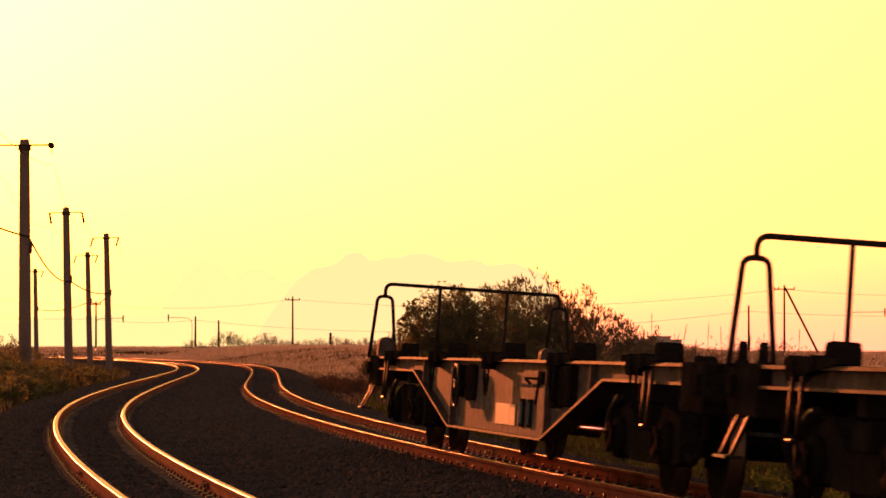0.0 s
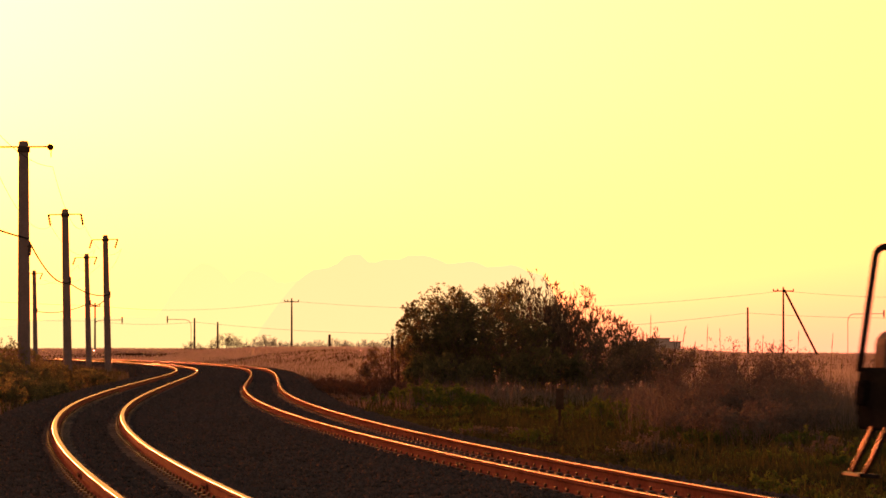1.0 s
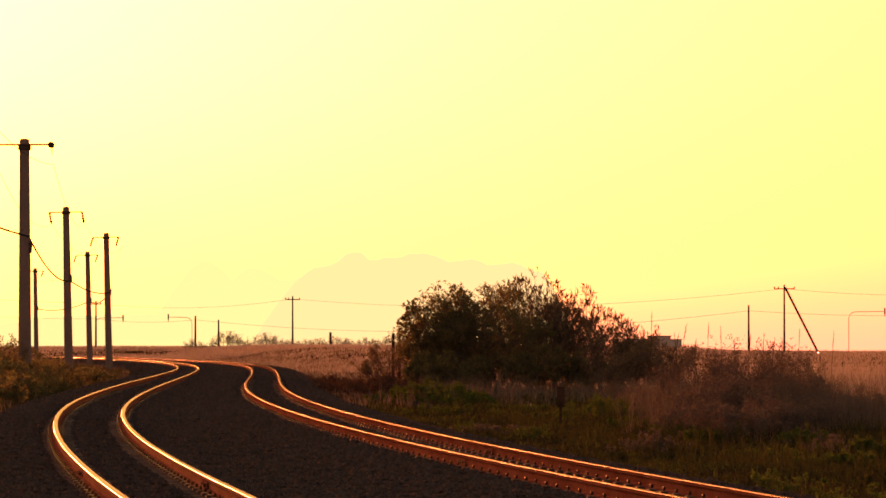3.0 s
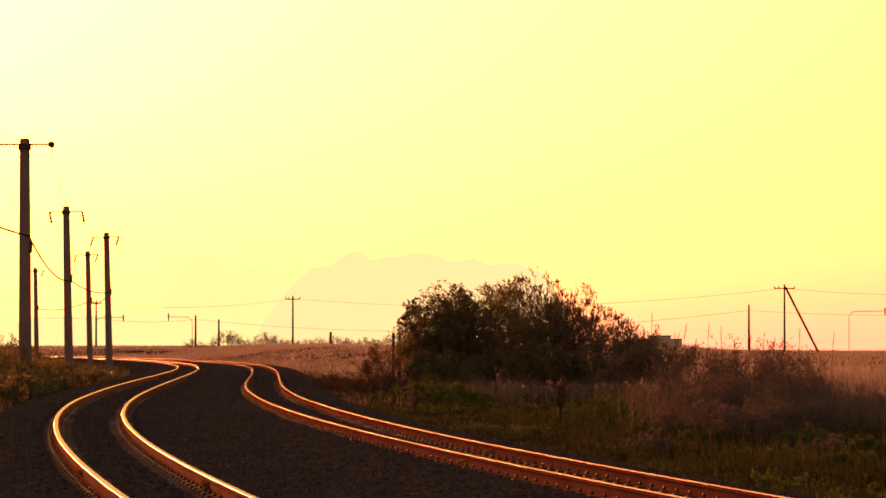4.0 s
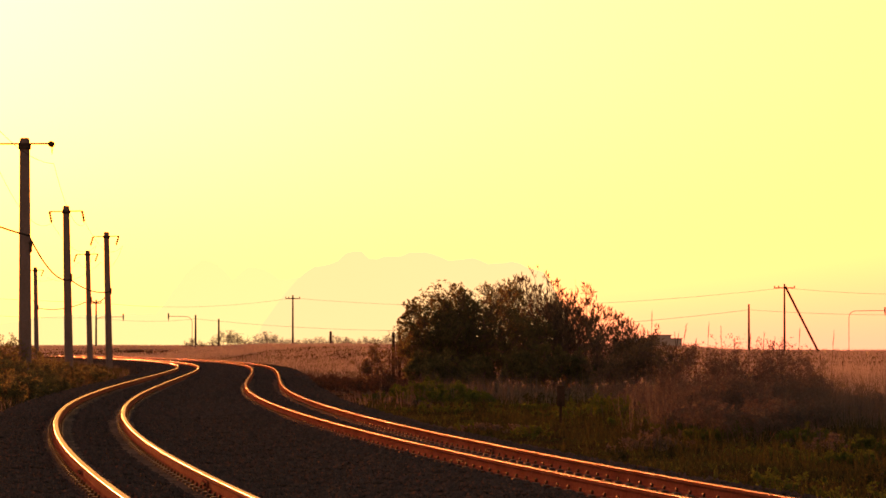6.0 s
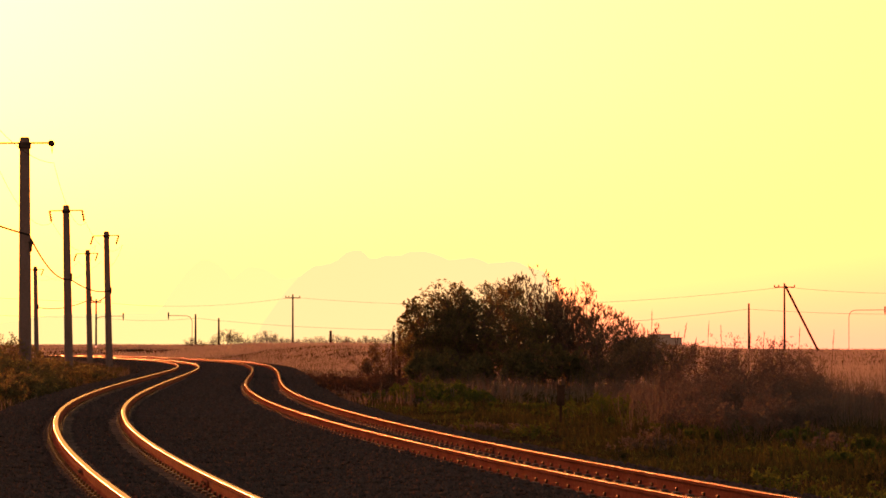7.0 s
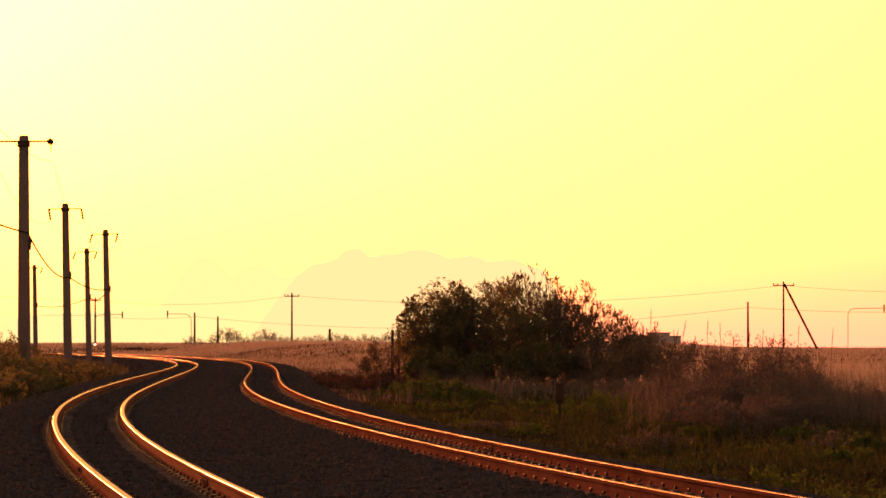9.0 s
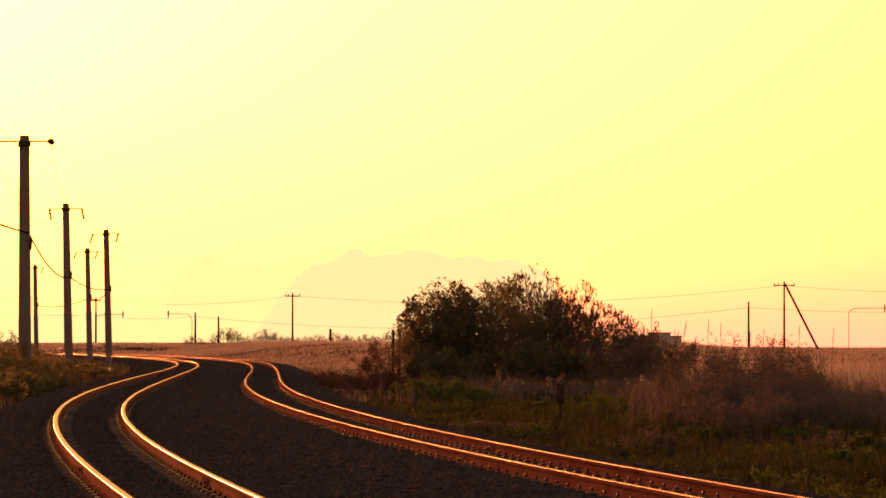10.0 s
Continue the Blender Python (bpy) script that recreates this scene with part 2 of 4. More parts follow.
def raw_mesh(name, verts, faces, material, smooth=False):
    """One mesh from numpy arrays of vertices and of faces of equal size."""
    verts, faces = np.asarray(verts, np.float32), np.asarray(faces, np.int32)
    me = bpy.data.meshes.new(name)
    me.vertices.add(len(verts))
    me.vertices.foreach_set("co", verts.ravel())
    k = faces.shape[1]
    me.loops.add(faces.size)
    me.loops.foreach_set("vertex_index", faces.ravel())
    me.polygons.add(len(faces))
    me.polygons.foreach_set("loop_start", np.arange(len(faces), dtype=np.int32) * k)
    me.update(calc_edges=True)
    me.materials.append(material)
    if smooth:
        me.polygons.foreach_set("use_smooth", [True] * len(faces))
    return me


def smoothstep(x):
    x = np.clip(x, 0, 1)
    return x * x * (3 - 2 * x)


# ---- the line of the tracks ----
class Curve:
    """A smooth line x(y) through a few stations along the railway, straight beyond both ends."""

    def __init__(self, ys, xs):
        n = len(ys)
        self.y, self.x = np.array(ys, float), np.array(xs, float)
        h = np.diff(self.y)
        a, b = np.eye(n), np.zeros(n)
        for i in range(1, n - 1):
            a[i, i - 1], a[i, i], a[i, i + 1] = h[i - 1], 2 * (h[i - 1] + h[i]), h[i]
            b[i] = 6 * ((self.x[i + 1] - self.x[i]) / h[i] - (self.x[i] - self.x[i - 1]) / h[i - 1])
        self.m, self.h = np.linalg.solve(a, b), h

    def __call__(self, y):
        y = np.asarray(y, float)
        c = np.clip(y, self.y[0], self.y[-1])
        i = np.clip(np.searchsorted(self.y, c) - 1, 0, len(self.h) - 1)
        u, w, h, m, x = c - self.y[i], self.y[i + 1] - c, self.h[i], self.m, self.x
        v = (m[i] * w ** 3 + m[i + 1] * u ** 3) / (6 * h) + (x[i] / h - m[i] * h / 6) * w + (x[i + 1] / h - m[i + 1] * h / 6) * u
        s = (-m[i] * w ** 2 + m[i + 1] * u ** 2) / (2 * h) - (x[i] / h - m[i] * h / 6) + (x[i + 1] / h - m[i + 1] * h / 6)
        return v + s * (y - c)

    def slope(self, y):
        return (self(np.asarray(y) + 0.01) - self(np.asarray(y) - 0.01)) / 0.02


STATIONS = (5.6, 22.3, 44.7, 72.6, 106.1, 145.2, 189.8, 234.5, 279.2, 335.0, 402.0)
LEFT = Curve(STATIONS, (1.75, -0.83, -3.88, -6.69, -8.79, -10.66, -12.89, -16.01, -20.81, -29.3, -41.2))
RIGHT = Curve(STATIONS, (6.58, 3.68, 0.45, -2.51, -4.94, -6.84, -8.99, -11.90, -16.75, -25.0, -36.7))


def cant(y):
    """How far the outer (left) rail is raised."""
    return 0.055 * smoothstep((215 - np.asarray(y, float)) / 110)


def ground_z(x, y):
    """The height of the land: a low bank beside the line, a rise far off, then a long fall towards the plain."""
    x, y = np.asarray(x, float), np.asarray(y, float)
    dr = x - RIGHT(y)
    dl = LEFT(y) - x
    z = -0.62 + 0.0 * x
    z = z + 0.12 * smoothstep((dr - 4) / 5) + 0.45 * smoothstep((dl - 3.0) / 5)
    far_r = 1.55 - 0.75 * smoothstep((x - 24 - (y - 450) * 0.04) / 12)
    z = z + far_r * smoothstep((dr - 9) / 14) * smoothstep((y - 110) / 320)
    plateau = smoothstep((y - 425) / 60) * smoothstep((62 - dr) / 30)
    z = z * (1 - plateau) + 0.78 * plateau
    z = z - 18.0 * smoothstep((y - 560) / 700) - 18.0 * smoothstep((-y - 300) / 900)
    z = z + 0.10 * np.sin(x * 0.31 + y * 0.07) * np.sin(y * 0.11) + 0.06 * np.sin(x * 0.9 + 1.3) * np.sin(y * 0.43)
    return z


def grid_mesh(name, xs, ys, zf, material):
    """A sheet over a grid; xs may be a function of y."""
    rows = []
    for y in ys:
        xr = xs(y) if callable(xs) else xs
        rows.append(np.stack([xr, np.full(len(xr), y), zf(xr, np.full(len(xr), y))], 1))
    v = np.concatenate(rows)
    n, m = len(ys), len(rows[0])
    i = (np.arange(n - 1)[:, None] * m + np.arange(m - 1)[None]).ravel()
    return raw_mesh(name, v, np.stack([i, i + 1, i + m + 1, i + m], 1), material, True)


# ground: one sheet to the horizon
gy = np.unique(np.concatenate([np.linspace(-4800, -300, 14), np.linspace(-300, 0, 20), np.arange(0, 130, 1.5), np.arange(130, 620, 5.0), np.linspace(620, 1400, 20), np.linspace(1400, 4900, 12)]))
gx = np.unique(np.concatenate([np.linspace(-4800, -200, 12), np.linspace(-200, -60, 20), np.arange(-60, 70, 1.0), np.linspace(70, 200, 18), np.linspace(200, 4800, 12)]))
tagged(new("ground", grid_mesh("ground", gx, gy, ground_z, M_SOIL)), "dry brown soil and rough grassland beside the railway", "ground", kind="structure")

# ballast bed under both tracks
cols = np.concatenate([[-3.6, -3.0, -2.4, -2.0], np.linspace(-1.8, 1.8, 13)])
cols_left = np.concatenate([[-2.7, -2.45, -2.2, -2.0], cols[4:]])


def bed_x(y):
    a, b = float(LEFT(y)), float(RIGHT(y))
    return np.concatenate([a + cols_left, np.linspace(a + 1.9, b - 1.9, 6), b - (cols + (cols_left - cols) * smoothstep((y - 90) / 60))[::-1]])


def bed_z(x, y):
    d = np.maximum(LEFT(y) - x, x - RIGHT(y))
    e = np.minimum(np.abs(x - LEFT(y)), np.abs(x - RIGHT(y)))
    c = cant(y)
    lift_l, lift_r = (c * (0.5 - np.clip(x - t(y), -1.25, 1.25) / 1.132) for t in (LEFT, RIGHT))
    mid = smoothstep((x - LEFT(y) - 1.3) / np.maximum(RIGHT(y) - LEFT(y) - 2.6, 0.1))
    z = lift_l + (lift_r - lift_l) * mid - 0.196 + 0.063 * smoothstep((e - 0.70) / 0.15) + 0.046 * smoothstep((0.38 - e) / 0.15) + np.where(d > 1.7, -(d - 1.7) * np.where(x < LEFT(y), 0.56, 0.36 + 0.2 * smoothstep((y - 90) / 60)), 0)
    return z + 0.012 * np.sin(x * 7.3 + y * 3.1) * np.sin(y * 5.7 + x * 2.2) + 0.006 * np.sin(x * 23 + y * 17)


by = np.concatenate([np.arange(-40, 24, 2.0), np.arange(24, 90, 0.3), np.arange(90, 404, 1.5)])
tagged(new("ballast_bed", grid_mesh("ballast_bed", bed_x, by, bed_z, M_BALLAST)), "dark crushed-stone ballast bed under the two tracks", "ballast", kind="structure")


# rails
def rail_profile():
    """Half outline of a flat-bottomed rail, 153 mm high, top at 0."""
    half = [(0.0635, -0.153), (0.0635, -0.143), (0.02, -0.127), (0.009, -0.115), (0.009, -0.052), (0.03, -0.04), (0.0325, -0.034), (0.0325, -0.0055), (0.030, -0.0015), (0.018, 0.0)]
    return half + [(-x, z) for x, z in half[::-1]]


def rail(track, side, name, y0, y1, head, corner, web):
    prof = rail_profile()
    n = len(prof)
    ys, y = [], y0
    while y < y1:
        ys.append(y)
        y += 0.6 if y < 120 else 1.5
    ys = np.array(ys)
    cx, sl, cz = track(ys), track.slope(ys), cant(ys)
    nx, ny = 1 / np.sqrt(1 + sl * sl), -sl / np.sqrt(1 + sl * sl)
    v = []
    for px, pz in prof:
        off = side * 0.566 + px
        v.append(np.stack([cx + off * nx, ys + off * ny, pz + cz * (0.5 - off / 1.132)], 1))
    v = np.stack(v, 1).reshape(-1, 3)
    m = len(ys)
    faces, kinds = [], []
    for k in range(n):
        k2 = (k + 1) % n
        i = np.arange(m - 1) * n
        faces.append(np.stack([i + k, i + k2, i + n + k2, i + n + k], 1))
        kinds.append(np.full(m - 1, 1 if k in (8, 9, 10) else 2 if k in (7, 11) else 3 if k in (3, 5, 6, 12, 13, 15) else 0))
    me = raw_mesh(name, v, np.concatenate(faces), M_RAILSIDE)
    me.materials.append(head)
    me.materials.append(corner)
    me.materials.append(web)
    me.polygons.foreach_set("material_index", np.concatenate(kinds).astype(np.int32))
    me.polygons.foreach_set("use_smooth", (np.concatenate(kinds) % 3 > 0))
    return me


def sleeper_mesh():
    """A concrete sleeper with its four rail clips."""
    bm = bmesh.new()
    prism(bm, [(-0.13, -0.33), (0.13, -0.33), (0.11, -0.155), (-0.11, -0.155)], -1.0, 1.0)
    for s in (-0.566, 0.566):
        for d in (-0.088, 0.088):
            box(bm, s + d - 0.035, s + d + 0.035, -0.055, 0.055, -0.16, -0.125, bevel=0.01, mi=1)
            tube(bm, [(s + d, -0.02, -0.12), (s + d, -0.02, -0.085)], 0.014, 6, mi=1)
    return mesh_of(bm, "sleeper", M_SLEEPER, M_CLIP)


def track_thing(name, track, label, head, corner, web):
    base = tagged(new(name), label, "railway track", "railway tracks", "structure")
    for side in (-1, 1):
        ob = new("rail", rail(track, side, "rail", -30, 404, head, corner, web))
        ob.parent = base
    me = SLEEPER
    y, k, rest = -28.0, 0, []
    while y < 400:
        s = float(track.slope(y))
        c = float(cant(y))
        q = Matrix.Translation((float(track(y)), y, c / 2)) @ Euler((0, math.atan(c / 1.132), -math.atan(s))).to_matrix().to_4x4()
        if y > 24 and k < 150:
            ob = new("sleeper", me)
            ob.parent, ob.matrix_basis = base, q
        else:
            rest.append(q)
        y += 0.6 / math.sqrt(1 + s * s)
        k += y > 24
    co = np.array([v.co[:] for v in SLEEPER_PLAIN.vertices])
    fa = np.array([p.vertices[:] for p in SLEEPER_PLAIN.polygons])
    v = np.concatenate([co @ np.array(q.to_3x3()).T + np.array(q.translation) for q in rest])
    f = np.concatenate([fa + i * len(co) for i in range(len(rest))])
    ob = new("far_sleepers", raw_mesh("far_sleepers", v, f, M_SLEEPER))
    ob.parent = base
    ob["kind"] = "stuff"


SLEEPER = sleeper_mesh()
_bm = bmesh.new()
box(_bm, -1.0, 1.0, -0.12, 0.12, -0.33, -0.155)
SLEEPER_PLAIN = mesh_of(_bm, "plain_sleeper", M_SLEEPER)

# distant mountains, their haze painted as a flat glow
def mountains(fainter):
    r = random.Random(4)
    D = 4700.0
    k = D / LENS
    xs = np.arange(-1250, 1300, 14.0)

    def peak(c, w, h, p=2.0):
        return h * np.exp(-np.abs((xs - c) / w) ** p)
    if fainter:
        D += 120.0
        hgt = np.maximum.reduce([peak(-430, 90, 158, 2), peak(-340, 100, 146, 2), peak(-250, 110, 128, 2.5), peak(-560, 330, 60, 3)])
    else:
        hgt = np.maximum.reduce([peak(-155, 85, 169, 2.2), peak(-205, 105, 146, 2.4), peak(-95, 60, 159, 4), peak(-40, 125, 167, 2.6), peak(40, 110, 156, 3), peak(110, 80, 150, 4), peak(150, 70, 139, 3)])
    hgt = hgt + np.array([r.uniform(-2, 2) for _ in xs]) - 5 - 40 * np.exp(-np.maximum(hgt, 0) / 10)
    x = (xs + 0) * k
    top = np.stack([x, np.full(len(x), D), EYE[2] + hgt * k], 1)
    front = np.stack([x, np.full(len(x), D - 250), np.full(len(x), -40.0)], 1)
    rear = np.stack([x, np.full(len(x), D + 180), np.full(len(x), -40.0)], 1)
    n = len(x)
    i = np.arange(n - 1)
    f = np.concatenate([np.stack([i, i + 1, i + 1 + n, i + n], 1)[:, ::-1], np.stack([i, i + 1, i + 1 + 2 * n, i + 2 * n], 1)])
    tagged(new("backdrop", raw_mesh("backdrop", np.concatenate([top, front, rear]), f, M_FARTHER if fainter else M_FAR, True)), "pale mountain range, its golden haze put in as glow", "mountains", kind="structure")


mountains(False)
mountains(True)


# ---- poles, posts and wires beside the line ----
def trackside_pole(x, y, z, top, lean, arm, hang):
    """A stout concrete pole with a cross-arm, a steel band and two hanging insulators."""
    h = top - z
    g = h + 0.08 if hang is None else h    # the height that the arm is measured from
    base = tagged(new("line_pole"), "tall tapered grey concrete line pole with a short steel cross-arm", "utility pole", "poles along the railway")
    base.matrix_basis = pose(x, y, z, 0, lean, 0)
    bm = bmesh.new()
    tube(bm, [(0, 0, -0.6), (0, 0, 0), (0, 0, h * 0.5), (0, 0, h - 0.12), (0, 0, h - 0.03), (0, 0, h)], [0.245, 0.24, 0.215, 0.185, 0.17, 0.13], 16)
    part("shaft", bm, M_CONCRETE, base)
    bm = bmesh.new()
    tube(bm, [(0, 0, h - 0.42), (0, 0, h - 0.24)], 0.235, 16)
    part("band", bm, M_GALV, base)
    bm = bmesh.new()
    box(bm, -arm, arm, -0.27, -0.2, g - 0.34, g - 0.275, bevel=0.008)
    part("cross_arm", bm, M_GALV, base)
    for s in (-1, 1):
        bm = bmesh.new()
        e = s * (arm - 0.03)
        if hang is None:
            # strain insulators, strung along the line
            for k in range(3):
                y = -0.28 - k * 0.13
                tube(bm, [(e, y, g - 0.33), (e, y - 0.05, g - 0.335), (e, y - 0.1, g - 0.34)], [0.05, 0.115, 0.05], 12)
            tube(bm, [(e, -0.2, g - 0.31), (e, -0.7, g - 0.34)], 0.03, 8)
            tube(bm, [(e, -0.6, g - 0.35), (e + 0.02, -0.4, g - 0.7), (e, 0.1, g - 0.36)], 0.012, 6)
        else:
            # a string of small discs that the wire pulls out of plumb
            for k in range(4):
                u, v = e + hang * (k + 0.6) / 4, h - 0.34 - 0.14 * k
                tube(bm, [(u, -0.235, v), (u + hang * 0.09, -0.235, v - 0.05), (u + hang * 0.18, -0.235, v - 0.1)], [0.045, 0.095, 0.045], 10)
            tube(bm, [(e, -0.235, h - 0.29), (e + hang * 1.1, -0.235, h - 0.93)], 0.04, 8)
        part("insulator", bm, M_PORCELAIN, base)
    bm = bmesh.new()
    tube(bm, [(0.23, -0.1, h * 0.53), (0.23, -0.1, h * 0.555), (0.24, -0.1, h * 0.58)], [0.04, 0.06, 0.04], 8)
    box(bm, 0.14, 0.3, -0.16, -0.04, h * 0.565, h * 0.57)
    part("cable_bracket", bm, M_GALV, base)
    return base


POLES = ((-15.23, 138, -0.12, 8.78, -0.25, 1.05), (-20.45, 207, -0.05, 8.82, -1.15, 0.92), (-22.65, 257, -0.2, 8.87, -1.4, 0.9), (-28.72, 308, -0.1, 8.87, -1.35, 0.9), (-40.25, 375, -0.1, 8.87, -1.0, 0.9))
for p, hang in zip(POLES, (None, 0.09, -0.18, -0.22, -0.25)):
    trackside_pole(*p, hang)


def wire(a, b, sag, radius, label, n=24):
    bm = bmesh.new()
    a, b = Vector(a), Vector(b)
    tube(bm, [a.lerp(b, k / n) - Vector((0, 0, sag * 4 * (k / n) * (1 - k / n))) for k in range(n + 1)], radius, 5)
    return tagged(new("overhead_wire", mesh_of(bm, "overhead_wire", M_WIRE)), label, "wire", "overhead wires")


CABLE = "thick black cable sagging between two line poles"
hung = [(x + 0.16 + (top - z) * k * math.sin(radians(lean)), y - 0.1, z + (top - z) * k) for (x, y, z, top, lean, _), k in zip(POLES, (0.599, 0.545, 0.554, 0.55, 0.55))]
hung.insert(0, (-12.2, 80, 5.15))
for a, b, s in zip(hung, hung[1:], (0.2, 0.53, 0.3, 0.4, 0.4)):
    wire(a, b, s, 0.034, CABLE)
for side in (-1, 1):
    tops = [(x + side * arm, y - 0.235, top - 0.95) for x, y, z, top, _, arm in POLES]
    tops.insert(0, (-11.5 + side, 72, 8.4))
    for a, b in zip(tops, tops[1:]):
        wire(a, b, 0.9, 0.008, "thin bare wire strung along the line poles")


def utility_pole(x, y, z, top, arm=1.2, guy=0.0):
    """A far timber pole with a cross-arm, three insulators and perhaps a slanting prop."""
    h = top - z
    base = tagged(new("utility_pole"), "distant dark utility pole with a small cross-arm", "utility pole", "far utility poles")
    base.matrix_basis = pose(x, y, z)
    bm = bmesh.new()
    tube(bm, [(0, 0, -0.5 + (h + 0.5) * k / 8) for k in range(9)], [0.15 - 0.05 * k / 8 for k in range(9)], 10)
    part("shaft", bm, M_WOODPOLE, base)
    if arm:
        bm = bmesh.new()
        box(bm, -arm, arm, -0.17, -0.1, h - 0.55, h - 0.42)
        part("cross_arm", bm, M_WOODPOLE, base)
        for s in (-0.95, -0.55, 0.95):
            bm = bmesh.new()
            tube(bm, [(s * arm, -0.13, h - 0.42), (s * arm, -0.13, h - 0.3), (s * arm, -0.13, h - 0.22)], [0.04, 0.09, 0.05], 8)
            part("insulator", bm, M_PORCELAIN, base)
    if guy:
        bm = bmesh.new()
        tube(bm, [(0.1 + (guy - 0.1) * k / 8, 0, h - 0.3 - h * k / 8) for k in range(9)], 0.13, 8)
        part("prop", bm, M_WOODPOLE, base, "slanting timber prop")
    return base


def far(px, py, d):
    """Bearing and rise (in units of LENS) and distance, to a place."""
    return ((px - 784) / LENS * d, d, EYE[2] - (py - 606.5) / LENS * d)


for px, top, d, arm, guy in ((1388, 500, 450, 1.25, 4.2), (518, 520, 520, 1.0, 0), (170, 528, 520, 0.7, 0)):
    x, y, zt = far(px, top, d)
    utility_pole(x, y, float(ground_z(x, y)), zt, arm, guy)
for px, top, d in ((1325, 536, 420), (346, 555, 480), (387, 562, 470)):
    x, y, zt = far(px, top, d)
    base = utility_pole(x, y, float(ground_z(x, y)), zt, 0)
    tagged(base, "distant bare dark pole without a cross-arm")
for px, d in ((-190, 540), (1800, 440)):
    x, y, zt = far(px, 505, d)
    utility_pole(x, y, float(ground_z(x, y)), zt, 1.0)
HIGH = (far(-190, 511, 540), far(170, 533, 520), far(518, 525, 520), far(1388, 507, 450), far(1800, 512, 440))
LOW = (far(-190, 540, 540), far(170, 560, 520), far(346, 562, 480), far(1325, 546, 420), far(1800, 548, 440))
for run, drop in ((HIGH, (0.3, 0.9, 1.6, 0.6)), (LOW, (0.5, 0.4, 1.9, 0.5))):
    for a, b, s in zip(run, run[1:], drop):
        wire(a, b, s, 0.016, "thin far utility wire against the evening sky")


def road_arrow(px, py, d, plate):
    """A roadside edge marker: a pole bent over into an arm, with a down-pointing arrow plate at its tip."""
    x, y, z = far(px, py, d)
    g = float(ground_z(x, y))
    px2 = (plate - px) / LENS * d
    base = tagged(new("road_edge_marker"), "slim bent steel pole with a hanging arrow plate", "road marker", "road edge markers")
    base.matrix_basis = pose(x, y, g)
    h = z - g
    bm = bmesh.new()
    s = 1 if px2 > 0 else -1
    tube(bm, rounded([(0, 0, -0.3), (0, 0, h), (px2, 0, h + 0.05)], 0.9, 6), 0.036, 8)
    part("pole", bm, M_GALV, base)
    bm = bmesh.new()
    w, t = 0.085, 0.03
    prism(bm, [(-w, 0.45), (w, 0.45), (w, -0.2), (0, -0.62), (-w, -0.2)], -t, t)
    bmesh.ops.transform(bm, matrix=Matrix.Translation((px2, 0, h)) @ pose(0, 0, 0, 0, 0, 90), verts=bm.verts)
    part("arrow_plate", bm, M_IRON, base)


road_arrow(340, 558, 480, 298)
road_arrow(169, 559, 480, 218)
road_arrow(1502, 548, 440, 1566)


def short_post(px, top, bottom, d, w, label, name="marker_post", head=None, mat_=None):
    x, y, zt = far(px, top, d)
    zb = float(ground_z(x, y))
    base = tagged(new(name), label, "post", "trackside posts")
    base.matrix_basis = pose(x, y, zb)
    h = zt - zb
    bm = bmesh.new()
    box(bm, -w / 2, w / 2, -w / 2, w / 2, -0.3, h, bevel=w * 0.12)
    part("shaft", bm, mat_ or M_WOODPOLE, base)
    if head:
        bm = bmesh.new()
        box(bm, -head[0] / 2, head[0] / 2, -w / 2 - 0.05, -w / 2 - 0.005, h - head[1], h + 0.03, bevel=0.008)
        part("plate", bm, M_WOODPOLE, base, "dark weathered plate")
    return base


short_post(992, 683, 740, 84, 0.06, "dark weathered marker post with a small plate in the grass", head=(0.17, 0.42))
short_post(696, 586, 610, 138, 0.11, "short dark timber post beside the bushes")
short_post(707, 587, 610, 139, 0.11, "short dark timber post beside the bushes")
short_post(585, 584, 612, 440, 0.28, "dark timber post on the far bank")
short_post(235, 637, 660, 165, 0.24, "squat dark post beside the ballast", mat_=M_GALV)


def shed():
    """A low flat-roofed building half hidden behind the far rise."""
    x0, y, zt = far(1150, 590, 380)
    x1 = far(1187, 590, 380)[0]
    x2 = far(1207, 590, 380)[0]
    g = float(ground_z(x1, y)) - 0.3
    base = tagged(new("shed"), "low grey flat-roofed shed with a stepped roof on the far rise", "shed")
    base.matrix_basis = pose(x0, y, g)
    w, w2, h = x1 - x0, x2 - x0, zt - g
    bm = bmesh.new()
    box(bm, 0, w, 0, 5, 0, h - 0.1)
    part("wall", bm, M_SHED, base)
    bm = bmesh.new()
    box(bm, -0.08, w + 0.08, -0.1, 5.1, h - 0.1, h, bevel=0.02)
    part("roof", bm, M_ROOF, base)
    bm = bmesh.new()
    box(bm, w, w2, 0.4, 4.6, 0, h - 0.42)
    part("annex", bm, M_SHED, base)
    bm = bmesh.new()
    box(bm, w + 0.082, w2 + 0.08, 0.3, 4.7, h - 0.42, h - 0.34, bevel=0.02)
    part("annex_roof", bm, M_ROOF, base)
    bm = bmesh.new()
    box(bm, -2.4, 0, 0.8, 4.4, 0, h - 0.3)
    part("lean_to", bm, M_SHED, base)


shed()


# ---- the flat wagons of the goods train ----
HALF, PITCH = 9.9, 20.55         # half the frame's length, and the distance from wagon to wagon
SIDE = 1.15


